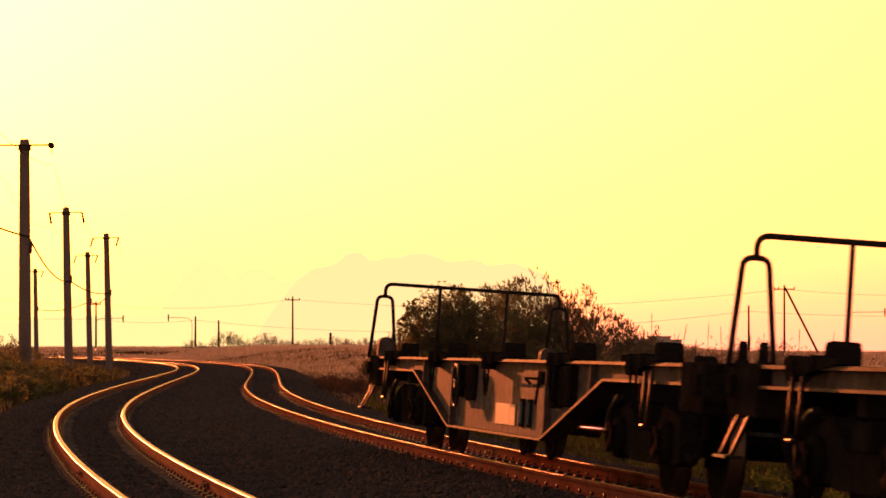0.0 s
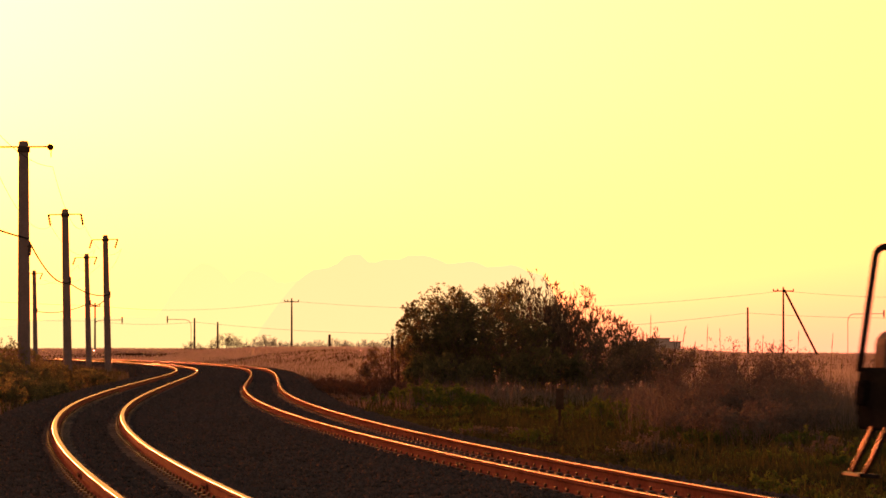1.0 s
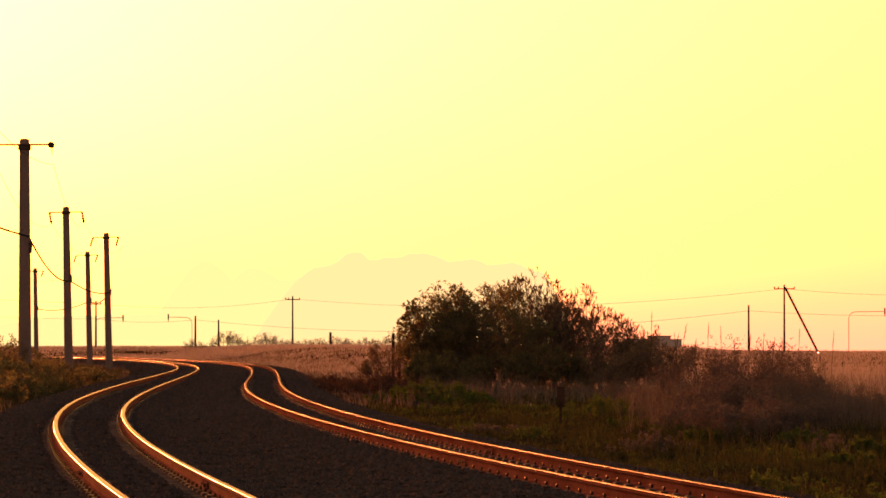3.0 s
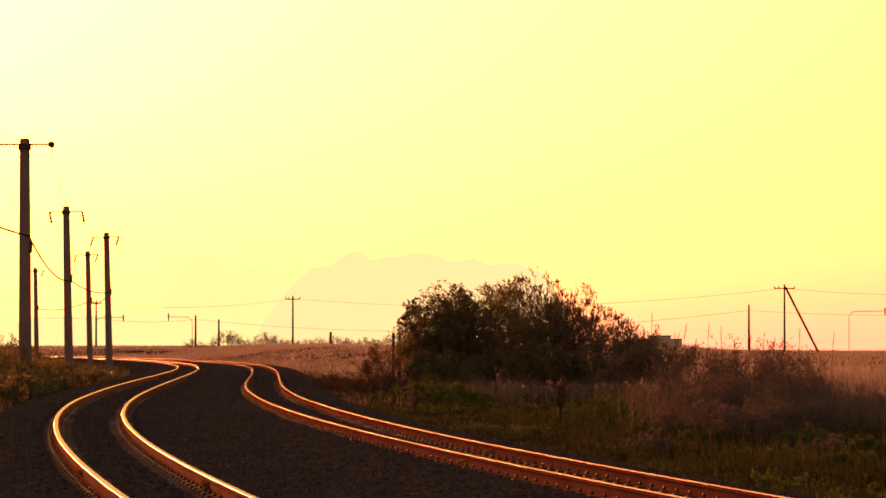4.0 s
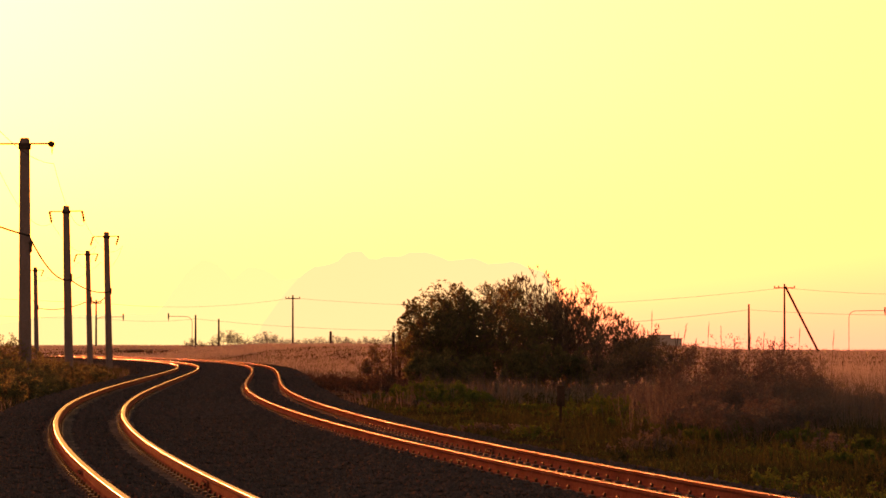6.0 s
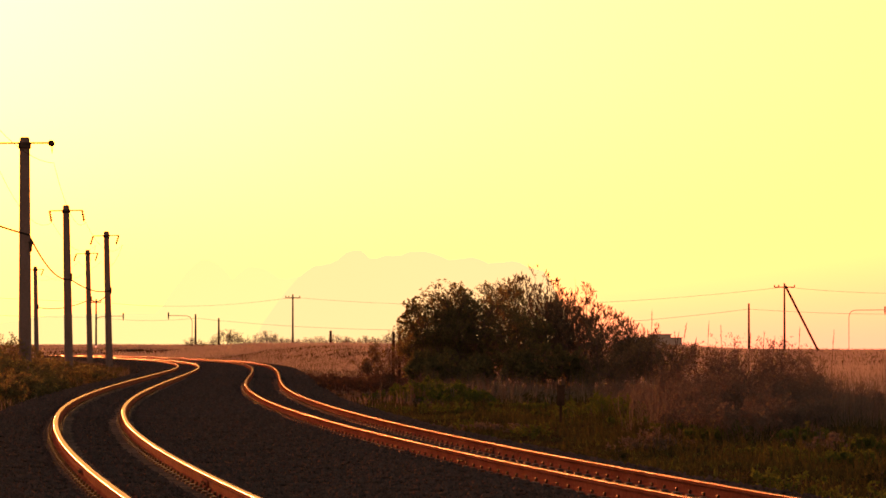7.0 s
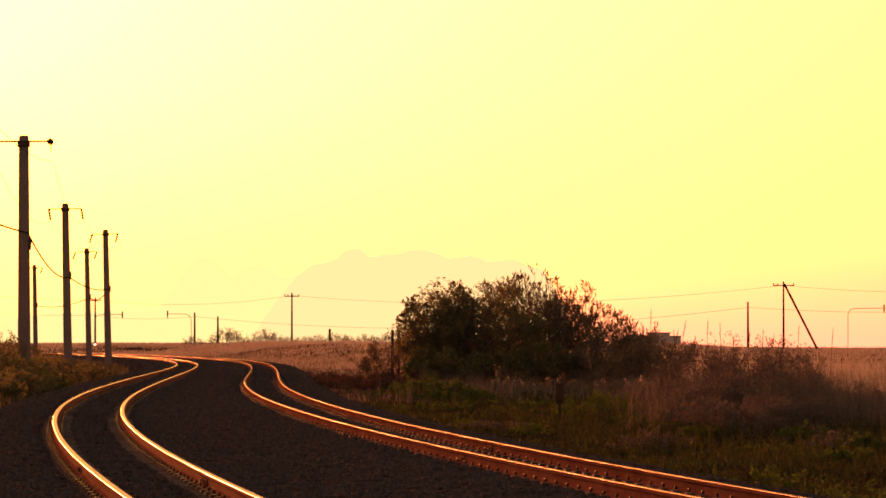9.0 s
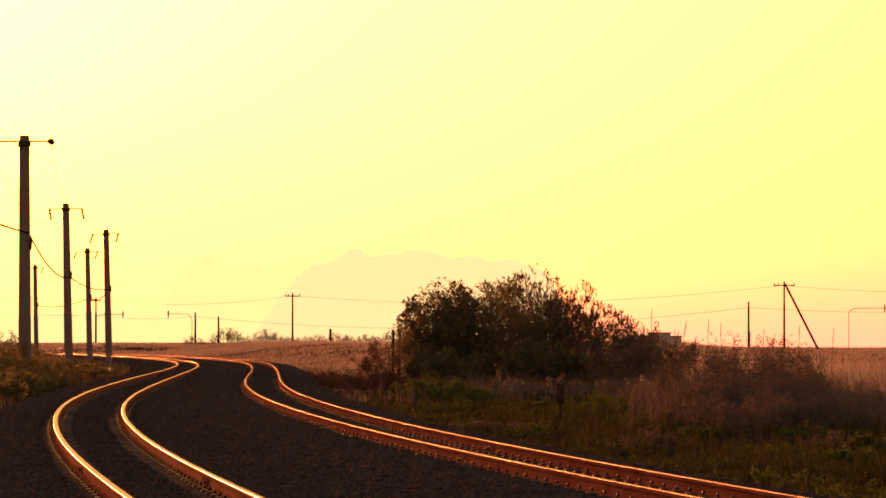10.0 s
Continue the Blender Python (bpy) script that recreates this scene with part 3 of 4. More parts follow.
def wagon():
    """An empty container flat wagon: +y is the way it runs, the origin lies on the rails at mid-length."""
    base = tagged(new("flat_wagon"), "empty grey-blue container flat wagon with deep side sills on the track", "railway wagon", "wagons of the goods train")
    # side sills, deep between the bogies
    zt = 1.12
    a, b = 5.9, 2.95
    for s in (-1, 1):
        bm = bmesh.new()
        x0, x1 = (SIDE - 0.1, SIDE - 0.085) if s > 0 else (-SIDE + 0.085, -SIDE + 0.1)
        prism(bm, [(-HALF, 0.98), (-a, 0.98), (-b, 0.425), (b, 0.425), (a, 0.98), (HALF, 0.98), (HALF, zt - 0.03), (-HALF, zt - 0.03)], x0, x1)
        web = part("side_sill", bm, M_PAINT, base, "worn grey-blue fish-bellied side sill")
        bm = bmesh.new()
        f0, f1 = (SIDE - 0.2, SIDE) if s > 0 else (-SIDE, -SIDE + 0.2)
        box(bm, f0, f1, -HALF, HALF, zt - 0.03, zt, bevel=0.004)
        part("top_flange", bm, M_FLANGE, web)
        bm = bmesh.new()
        t = 0.022
        low = [(-HALF, 0.98), (-a, 0.98), (-b, 0.425), (b, 0.425), (a, 0.98), (HALF, 0.98)]
        prism(bm, low + [(y, z - t) for y, z in low[::-1]], f0, f1)
        part("bottom_flange", bm, M_FLANGE, web)
        # stiffening ribs between the flanges
        for y in (-5.2, -2.93, 3.0, 5.2):
            bm = bmesh.new()
            zb = 0.425 if abs(y) < b else 0.425 + (abs(y) - b) / (a - b) * 0.555
            box(bm, x1 if s > 0 else f0 + 0.02, f1 - 0.02 if s > 0 else x0, y - 0.012, y + 0.012, zb, zt - 0.03)
            part("rib", bm, M_PAINT, web)
        ox = x1 + 0.002 if s > 0 else x0 - 0.002

        def plate(name, y0, y1, z0, z1, m, label, t=0.008):
            bm = bmesh.new()
            box(bm, min(ox, ox + s * t), max(ox, ox + s * t), y0, y1, z0, z1, bevel=0.002)
            return part(name, bm, m, web, label)
        plate("data_panel", -0.15, 0.72, 0.5, 0.7, M_PLATE, "pale painted data panel")
        plate("data_panel", 0.732, 1.05, 0.5, 0.7, M_PLATE, "pale painted data panel")
        for y, w in ((1.36, 0.22), (1.84, 0.16)):
            k = plate("label_holder", y, y + w, 0.5, 0.76, M_IRON, "dark card holder", 0.02)
            bm = bmesh.new()
            box(bm, ox + s * 0.02 if s > 0 else ox - 0.026, ox + s * 0.026 if s > 0 else ox - 0.02, y + 0.035, y + w - 0.035, 0.53, 0.73)
            part("card", bm, M_LABEL, base, "teal destination card")
        for k in range(5):
            plate("lettering_bar", 0.9 + k * 0.3, 1.12 + k * 0.3, 0.87, 0.9, M_FADED, "row of illegible white lettering", 0.004)
        for k in range(4):
            plate("lettering_bar", -1.9 + k * 0.36, -1.66 + k * 0.36, 0.62, 0.74, M_FADED, "large faded white lettering", 0.004)
        # hand brake wheel with its housing
        bm = bmesh.new()
        hx, hy, hz = s * (SIDE + 0.05), -2.1, 0.84
        ring = [(hx, hy + 0.21 * math.cos(2 * math.pi * k / 20), hz + 0.21 * math.sin(2 * math.pi * k / 20)) for k in range(21)]
        tube(bm, ring, 0.016, 8, caps=False)
        for k in range(5):
            an = 2 * math.pi * k / 5 + 0.3
            tube(bm, [(hx - s * 0.03, hy, hz), (hx, hy + 0.2 * math.cos(an), hz + 0.2 * math.sin(an))], 0.01, 6)
        tube(bm, [(hx - s * 0.14, hy, hz), (hx + s * 0.02, hy, hz)], 0.03, 8)
        part("brake_wheel", bm, M_TUBE, base, "spoked hand brake wheel")
        bm = bmesh.new()
        box(bm, min(hx - s * 0.16, hx - s * 0.04), max(hx - s * 0.16, hx - s * 0.04), hy - 0.5, hy - 0.28, 0.72, 1.05, bevel=0.02)
        part("brake_box", bm, M_IRON, base, "black brake gear housing")
        bm = bmesh.new()
        box(bm, min(hx - s * 0.16, hx - s * 0.08), max(hx - s * 0.16, hx - s * 0.08), hy + 0.1, hy + 0.6, 0.7, 1.06, bevel=0.02)
        part("brake_box", bm, M_IRON, base, "black brake gear housing")
        # release lever and bracket near the middle
        bm = bmesh.new()
        tube(bm, rounded([(s * (SIDE - 0.07), 1.9, 0.9), (s * (SIDE - 0.01), 1.9, 0.95), (s * (SIDE - 0.01), 2.7, 0.95), (s * (SIDE + 0.01), 2.72, 0.72)], 0.04), 0.014, 6)
        box(bm, min(s * (SIDE - 0.11), s * (SIDE - 0.01)), max(s * (SIDE - 0.11), s * (SIDE - 0.01)), 2.62, 2.82, 0.9, 1.02, bevel=0.01)
        part("release_lever", bm, M_IRON, base)
        bm = bmesh.new()
        box(bm, min(s * (SIDE - 0.1), s * (SIDE + 0.02)), max(s * (SIDE - 0.1), s * (SIDE + 0.02)), 3.42, 3.62, 0.7, 1.09, bevel=0.02)
        box(bm, min(s * (SIDE - 0.1), s * SIDE), max(s * (SIDE - 0.1), s * SIDE), 3.8, 4.3, 0.72, 1.08, bevel=0.02)
        part("valve_box", bm, M_IRON, base, "black brake valve box")
        # container locks: a block on the deck edge with a bracket that hooks over the side, and a loop of chain
        for y in (-7.85, -3.95, -0.05, 3.8, 7.55):
            lock = tagged(new("container_lock"))
            lock.parent = base
            lock.matrix_basis = pose(s * (SIDE - 0.21), y, zt, 0, 0, 0 if s > 0 else 180)
            bm = bmesh.new()
            prism(bm, [(-0.12, 0), (0.12, 0), (0.115, 0.12), (0.08, 0.165), (-0.07, 0.16), (-0.11, 0.13)], -0.09, 0.1)
            bmesh.ops.bevel(bm, geom=list(bm.edges), offset=0.012, segments=1, affect="EDGES")
            part("lock_block", bm, M_IRON, lock)
            bm = bmesh.new()
            prism(bm, [(-0.44, 0.0), (-0.3, 0.05), (0.24, 0.05), (0.62, 0.035), (0.66, 0.012), (0.3, -0.02), (-0.2, -0.06), (-0.42, -0.07)], 0.14, 0.225)
            tube(bm, [(0.12, -0.4, -0.02), (0.25, -0.4, -0.02)], 0.085, 12)
            tube(bm, [(0.13, 0.1, 0.02), (0.245, 0.1, 0.02)], 0.05, 10)
            part("lock_bracket", bm, M_IRON, lock)
            bm = bmesh.new()
            tube(bm, [(0.24, -0.3 + 0.28 * k / 12, -0.05 - 0.3 * math.sin(math.pi * k / 12) ** 0.8) for k in range(13)], [0.011 if k % 2 else 0.016 for k in range(13)], 6)
            part("chain", bm, M_IRON, lock)
            lock.name = "container_lock"
    # centre sill, cross-beams, deck plates
    bm = bmesh.new()
    prism(bm, [(-HALF, 0.8), (-a, 0.8), (-b, 0.5), (b, 0.5), (a, 0.8), (HALF, 0.8), (HALF, 1.06), (-HALF, 1.06)], -0.2, 0.2)
    part("centre_sill", bm, M_IRON, base)
    for y in (-7.0, -5.2, -3.5, -1.75, 0.0, 1.75, 3.5, 5.2, 7.0):
        bm = bmesh.new()
        for s in (-1, 1):
            box(bm, min(s * 0.202, s * (SIDE - 0.102)), max(s * 0.202, s * (SIDE - 0.102)), y - 0.1, y + 0.1, 0.82, 1.085)
        part("cross_beam", bm, M_IRON, base)
    for e in (-1, 1):
        bm = bmesh.new()
        y0, y1 = sorted((e * HALF, e * (HALF - 0.9)))
        box(bm, -SIDE + 0.202, SIDE - 0.202, y0, y1, 1.09, 1.13)
        part("end_platform", bm, M_PAINT, base)
        bm = bmesh.new()
        y0, y1 = sorted((e * (HALF + 0.002), e * (HALF + 0.09)))
        box(bm, -SIDE, SIDE, y0, y1, 0.84, 1.115, bevel=0.01)
        part("end_beam", bm, M_WHEEL, base, "dark end beam")
        # closed corner pockets at the ends of the sills
        for s in (-1, 1):
            bm = bmesh.new()
            y0, y1 = sorted((e * (HALF + 0.006), e * (HALF - 0.78)))
            box(bm, min(s * (SIDE - 0.22), s * (SIDE + 0.012)), max(s * (SIDE - 0.22), s * (SIDE + 0.012)), y0, y1, 0.76, 1.128, bevel=0.015)
            y0, y1 = sorted((e * (HALF - 0.05), e * (HALF - 0.2)))
            box(bm, min(s * (SIDE - 0.06), s * (SIDE + 0.05)), max(s * (SIDE - 0.06), s * (SIDE + 0.05)), y0, y1, 0.9, 1.05, bevel=0.01)
            part("corner_pocket", bm, M_IRON, base, "black steel corner pocket")
            bm = bmesh.new()
            hy = [e * (HALF - q) for q in (0.7, 0.8, 0.98, 1.2, 1.45, 1.6)]
            tube(bm, [(s * 0.95, q, z) for q, z in zip(hy, (0.8, 0.6, 0.46, 0.4, 0.46, 0.62))], 0.028, 8)
            part("brake_hose", bm, M_IRON, base, "sagging black rubber brake hose")
        # coupler
        bm = bmesh.new()
        y0, y1 = sorted((e * (HALF + 0.09), e * (HALF + 0.3)))
        box(bm, -0.1, 0.1, y0, y1, 0.79, 0.96, bevel=0.02)
        y0, y1 = sorted((e * (HALF + 0.26), e * (HALF + 0.45)))
        box(bm, -0.22, -0.03, y0, y1, 0.72, 1.02, bevel=0.04)
        box(bm, 0.03, 0.17, y0, (y0 + y1) / 2 if e > 0 else y1, 0.72, 1.02, bevel=0.04)
        part("coupler", bm, M_IRON, base)
        for s in (-0.55, 0.5):
            bm = bmesh.new()
            tube(bm, [(s, e * (HALF + 0.1), 0.84), (s * 0.9, e * (HALF + 0.25), 0.62), (s * 0.6, e * (HALF + 0.33), 0.45), (s * 0.3, e * (HALF + 0.37), 0.52)], 0.022, 8)
            part("air_hose", bm, M_IRON, base, "black rubber air hose")
        # steps at the rear corners, grab irons at all four
        for s in (-1, 1):
            if e < 0:
                st = HALF - 0.42
                bm = bmesh.new()
                for y in (st - 0.15, st + 0.13):
                    tube(bm, [(s * (SIDE - 0.03), e * y, 0.84), (s * (SIDE + 0.01), e * y, 0.74), (s * (SIDE + 0.11), e * y, 0.5)], 0.019, 6)
                y0, y1 = sorted((e * (st - 0.18), e * (st + 0.16)))
                box(bm, min(s * (SIDE + 0.03), s * (SIDE + 0.16)), max(s * (SIDE + 0.03), s * (SIDE + 0.16)), y0, y1, 0.48, 0.505, bevel=0.006)
                part("step", bm, M_TUBE, base, "slanting steel foot step")
            bm = bmesh.new()
            for y in (HALF - 2.0, HALF - 1.75):
                tube(bm, [(s * (SIDE + 0.03), e * y, 1.05), (s * (SIDE + 0.05), e * y, 0.62)], 0.016, 6)
            tube(bm, [(s * (SIDE + 0.05), e * (HALF - 2.0), 0.64), (s * (SIDE + 0.05), e * (HALF - 1.75), 0.64)], 0.016, 6)
            part("grab_iron", bm, M_TUBE, base)
    # corner boxes and the railing at the rear end
    y = -HALF + 0.05
    hoops = {-1: -1.127, 1: 1.035}
    bm = bmesh.new()
    tube(bm, rounded([(hoops[-1], y, 1.855), (hoops[-1], y, 2.01), (hoops[1], y, 2.01), (hoops[1], y, 1.855)], 0.09, 5), 0.022, 8)
    hand = part("railing", bm, M_TUBE, base, "dark steel tube end railing")
    for s in (-1, 1):
        bm = bmesh.new()
        tube(bm, rounded([(hoops[s] - 0.17, y, 1.1), (hoops[s] - 0.09, y, 1.855), (hoops[s] + 0.09, y, 1.855), (hoops[s] + 0.15, y, 1.1)], 0.07), 0.021, 8)
        part("end_hoop", bm, M_TUBE, hand)
    for x in (-0.47, 0.36):
        bm = bmesh.new()
        tube(bm, [(x, y, 1.13), (x, y, 2.0)], 0.02, 8)
        part("railing_post", bm, M_TUBE, hand)
    for s in (-1, 1):
        bm = bmesh.new()
        # a casting with a rounded top
        cap = [(0.1 * math.cos(math.pi * k / 8), 1.27 + 0.09 * math.sin(math.pi * k / 8)) for k in range(9)]
        prism(bm, [(0.1, 1.13)] + cap + [(-0.1, 1.13)], -0.1, 0.1)
        bmesh.ops.transform(bm, matrix=Matrix.Translation((s * 1.0, -HALF + 0.16, 0)) @ pose(0, 0, 0, 0, 0, 90), verts=bm.verts)
        part("deck_box", bm, M_PAINT, base, "grey steel box with a rounded top on the deck corner")
    # brake reservoir and rods under the belly
    bm = bmesh.new()
    tube(bm, [(-0.55, -1.6, 0.66), (-0.55, -1.5, 0.66), (-0.55, 0.1, 0.66), (-0.55, 0.2, 0.66)], [0.1, 0.2, 0.2, 0.1], 16)
    part("air_reservoir", bm, M_IRON, base)
    bm = bmesh.new()
    tube(bm, [(0.45, -5.2, 0.55), (0.45, 5.2, 0.55)], 0.02, 6)
    box(bm, 0.3, 0.6, 0.6, 1.1, 0.5, 0.8, bevel=0.02)
    part("brake_rod", bm, M_IRON, base)
    for ob in base.children:
        ob.location.z -= 0.09
    for y in (-7.1, 7.1):
        bogie(base, y)
    return base


def bogie(base, y):
    """A two-axle bogie; its frame is a mesh and its wheelsets turn in it."""
    bm = bmesh.new()
    for s in (-1, 1):
        x0, x1 = sorted((s * 0.86, s * 1.0))
        prism(bm, [(-1.38, 0.3), (-1.3, 0.62), (-0.7, 0.72), (-0.35, 0.5), (0.35, 0.5), (0.7, 0.72), (1.3, 0.62), (1.38, 0.3), (1.2, 0.26), (0.72, 0.3), (0.55, 0.26), (-0.55, 0.26), (-0.72, 0.3), (-1.2, 0.26)], x0, x1)
        box(bm, min(s * 0.3, s * 1.02), max(s * 0.3, s * 1.02), -0.2, 0.2, 0.5, 0.7, bevel=0.02)
    box(bm, -0.32, 0.32, -0.25, 0.25, 0.55, 0.708)
    for e in (-1, 1):
        box(bm, -0.86, 0.86, e * 0.45 - 0.05, e * 0.45 + 0.05, 0.33, 0.43)
    frame_ = part("bogie", bm, M_IRON, base, "black cast bogie frame")
    frame_.matrix_basis = pose(0, y, 0)
    for s in (-1, 1):
        for e in (-1, 1):
            bm = bmesh.new()
            tube(bm, [(s * 0.98, e * 0.95, 0.43), (s * 1.06, e * 0.95, 0.43), (s * 1.12, e * 0.95, 0.43), (s * (SIDE - 0.11), e * 0.95, 0.43)], [0.16, 0.16, 0.13, 0.06], 12)
            part("axle_box", bm, M_IRON, frame_)
            if e > 0:
                continue
            bm = bmesh.new()
            tube(bm, rounded([(s * 1.04, e * 1.28, 0.3), (s * 1.06, e * 1.3, 0.6), (s * 1.04, e * 1.08, 0.74), (s * 1.04, e * 0.95, 0.75)], 0.12), 0.03, 6)
            part("guard_bar", bm, M_TUBE, frame_, "rubbed steel guard bar")
        for q in (-0.16, 0.16):
            bm = bmesh.new()
            coil = [(s * 0.93 + 0.065 * math.cos(k * 0.8), q + 0.065 * math.sin(k * 0.8), 0.28 + 0.0055 * k) for k in range(40)]
            tube(bm, coil, 0.016, 6)
            part("spring", bm, M_IRON, frame_)
    for e in (-1, 1):
        bm = bmesh.new()
        tube(bm, [(-0.98, 0, 0), (0.98, 0, 0)], 0.075, 12)
        for s in (-1, 1):
            prof = [(0.505, 0.1), (0.505, 0.12), (0.525, 0.33), (0.495, 0.36), (0.495, 0.455), (0.515, 0.458), (0.53, 0.43), (0.62, 0.422), (0.62, 0.36), (0.57, 0.33), (0.56, 0.14), (0.62, 0.11)]
            n = 28
            rings = [[bm.verts.new((s * px, r * math.cos(2 * math.pi * k / n), r * math.sin(2 * math.pi * k / n))) for k in range(n)] for px, r in prof]
            for i, (p, q) in enumerate(zip(rings, rings[1:])):
                for k in range(n):
                    vs = (p[k], p[(k + 1) % n], q[(k + 1) % n], q[k])
                    f = bm.faces.new(vs if s < 0 else vs[::-1])
                    f.smooth, f.material_index = True, 1 if i in (5, 6) else 0
            for k in range(3):
                an = 2 * math.pi * k / 3
                tube(bm, [(s * 0.56, 0.24 * math.cos(an), 0.24 * math.sin(an)), (s * 0.575, 0.24 * math.cos(an), 0.24 * math.sin(an))], 0.03, 8)
        ws = part("wheelset", bm, (M_WHEEL, M_TREAD), frame_, "steel wheelset with worn bright treads")
        ws.matrix_basis = pose(0, e * 0.95, 0.43)
        WHEELS.append((ws, e))
        for s in (-1, 1):
            bm = bmesh.new()
            prism(bm, [(0, 0.25), (0.06, 0.28), (0.05, 0.6), (0, 0.62)] if e > 0 else [(0, 0.62), (-0.05, 0.6), (-0.06, 0.28), (0, 0.25)], s * 0.566 - 0.05, s * 0.566 + 0.05)
            bmesh.ops.transform(bm, matrix=Matrix.Translation((0, e * 0.46, 0)), verts=bm.verts)
            part("brake_shoe", bm, M_IRON, frame_)


WHEELS = []
WAGONS = [wagon()]
WAGONS.append(copy_thing(WAGONS[0], Matrix()))
for ob in WAGONS[1].children_recursive:
    if ob.name.startswith("wheelset"):
        WHEELS.append((ob, 1 if ob.matrix_basis.translation.y > 0 else -1))
# the wagon ahead carries two short stakes where the last one has a rounded box
for ob in list(WAGONS[1].children):
    if ob.name.startswith("deck_box"):
        s = 1 if ob.data.vertices[0].co.x > 0 else -1
        for x, y in ((1.1, 0.1), (0.97, 0.16)):
            bm = bmesh.new()
            tube(bm, [(s * x, y - HALF, 1.12), (s * x, y - HALF, 1.24), (s * x, y - HALF, 1.28)], [0.036, 0.036, 0.026], 10)
            tube(bm, [(s * x, y - HALF, 1.12), (s * x, y - HALF, 1.15)], 0.05, 10)
            part("stake", bm, M_IRON, WAGONS[1], "short black steel stake").location.z -= 0.09
        bpy.data.objects.remove(ob)
WAGONS[0]["label"] = "last empty grey-blue flat wagon of the goods train"


# ---- plants ----
def patchy(x, y, s):
    """A smooth pattern between 0 and 1, of patches about s metres across."""
    u, v = x / s, y / s
    return 0.5 + 0.25 * (np.sin(u * 2.1 + 1.7 * np.sin(v * 1.3)) + np.sin(v * 1.9 + 1.3 * np.sin(u * 1.7 + 2.0)))


def blades(name, label, seed, count, where, h0, h1, width, material, lean=0.25, droop=0.3, patch=3.0, bare=0.3, sink=0.04):
    """A stand of separate blades or stems on the ground; where(r, n) gives their x and y."""
    r = np.random.default_rng(seed)
    x, y = where(r, count)
    p = patchy(x, y, patch) + 0.5 * patchy(x + 31, y - 17, patch * 0.31) - 0.25
    keep = p + r.uniform(-0.25, 0.25, len(x)) > bare
    x, y, p = x[keep], y[keep], p[keep]
    n = len(x)
    z = ground_z(x, y) - sink
    h = (h0 + (h1 - h0) * r.beta(2, 2.2, n)) * (0.65 + 0.5 * np.clip(p, 0, 1.2))
    a, b = r.uniform(0, 2 * np.pi, n), r.uniform(0, 2 * np.pi, n)
    ln = np.abs(r.normal(0, lean, n)) * h
    w = width * r.uniform(0.6, 1.4, n)
    sx, sy, dx, dy = np.cos(a) * w / 2, np.sin(a) * w / 2, np.cos(b) * ln, np.sin(b) * ln
    base, mid, tip = np.stack([x, y, z], 1), np.stack([x + dx * 0.4, y + dy * 0.4, z + h * 0.6], 1), np.stack([x + dx, y + dy, z + h * (1 - droop * np.minimum(ln / h, 1))], 1)
    s = np.stack([sx, sy, 0 * sx], 1)
    v = np.stack([base - s, base + s, mid + s * 0.8, mid - s * 0.8, tip + s * 0.12, tip - s * 0.12], 1).reshape(-1, 3)
    i = np.arange(n) * 6
    f = np.concatenate([np.stack([i, i + 1, i + 2, i + 3], 1), np.stack([i + 3, i + 2, i + 4, i + 5], 1)])
    return tagged(new(name, raw_mesh(name, v, f, material)), label, "grass", kind="stuff")


def strip(y0, y1, d0, d1, track, side, power=1.0):
    """Places beside a track: from d0 to d1 metres off it, between two stations, thinner with distance by power."""
    def where(r, n):
        y = y0 + (y1 - y0) * r.uniform(0, 1, n) ** power
        return track(y) + side * r.uniform(d0, d1, n), y
    return where


def wedge(b0, b1, y0, y1, power=1.0):
    """Places between two bearings (in units of LENS from the middle) and two distances."""
    def where(r, n):
        y = y0 + (y1 - y0) * r.uniform(0, 1, n) ** power
        # ragged, thinning ends
        u = r.beta(1.6, 1.6, n) + 0.05 * np.sin(y * 1.7)
        return (b0 + (b1 - b0) * u) / LENS * y, y
    return where


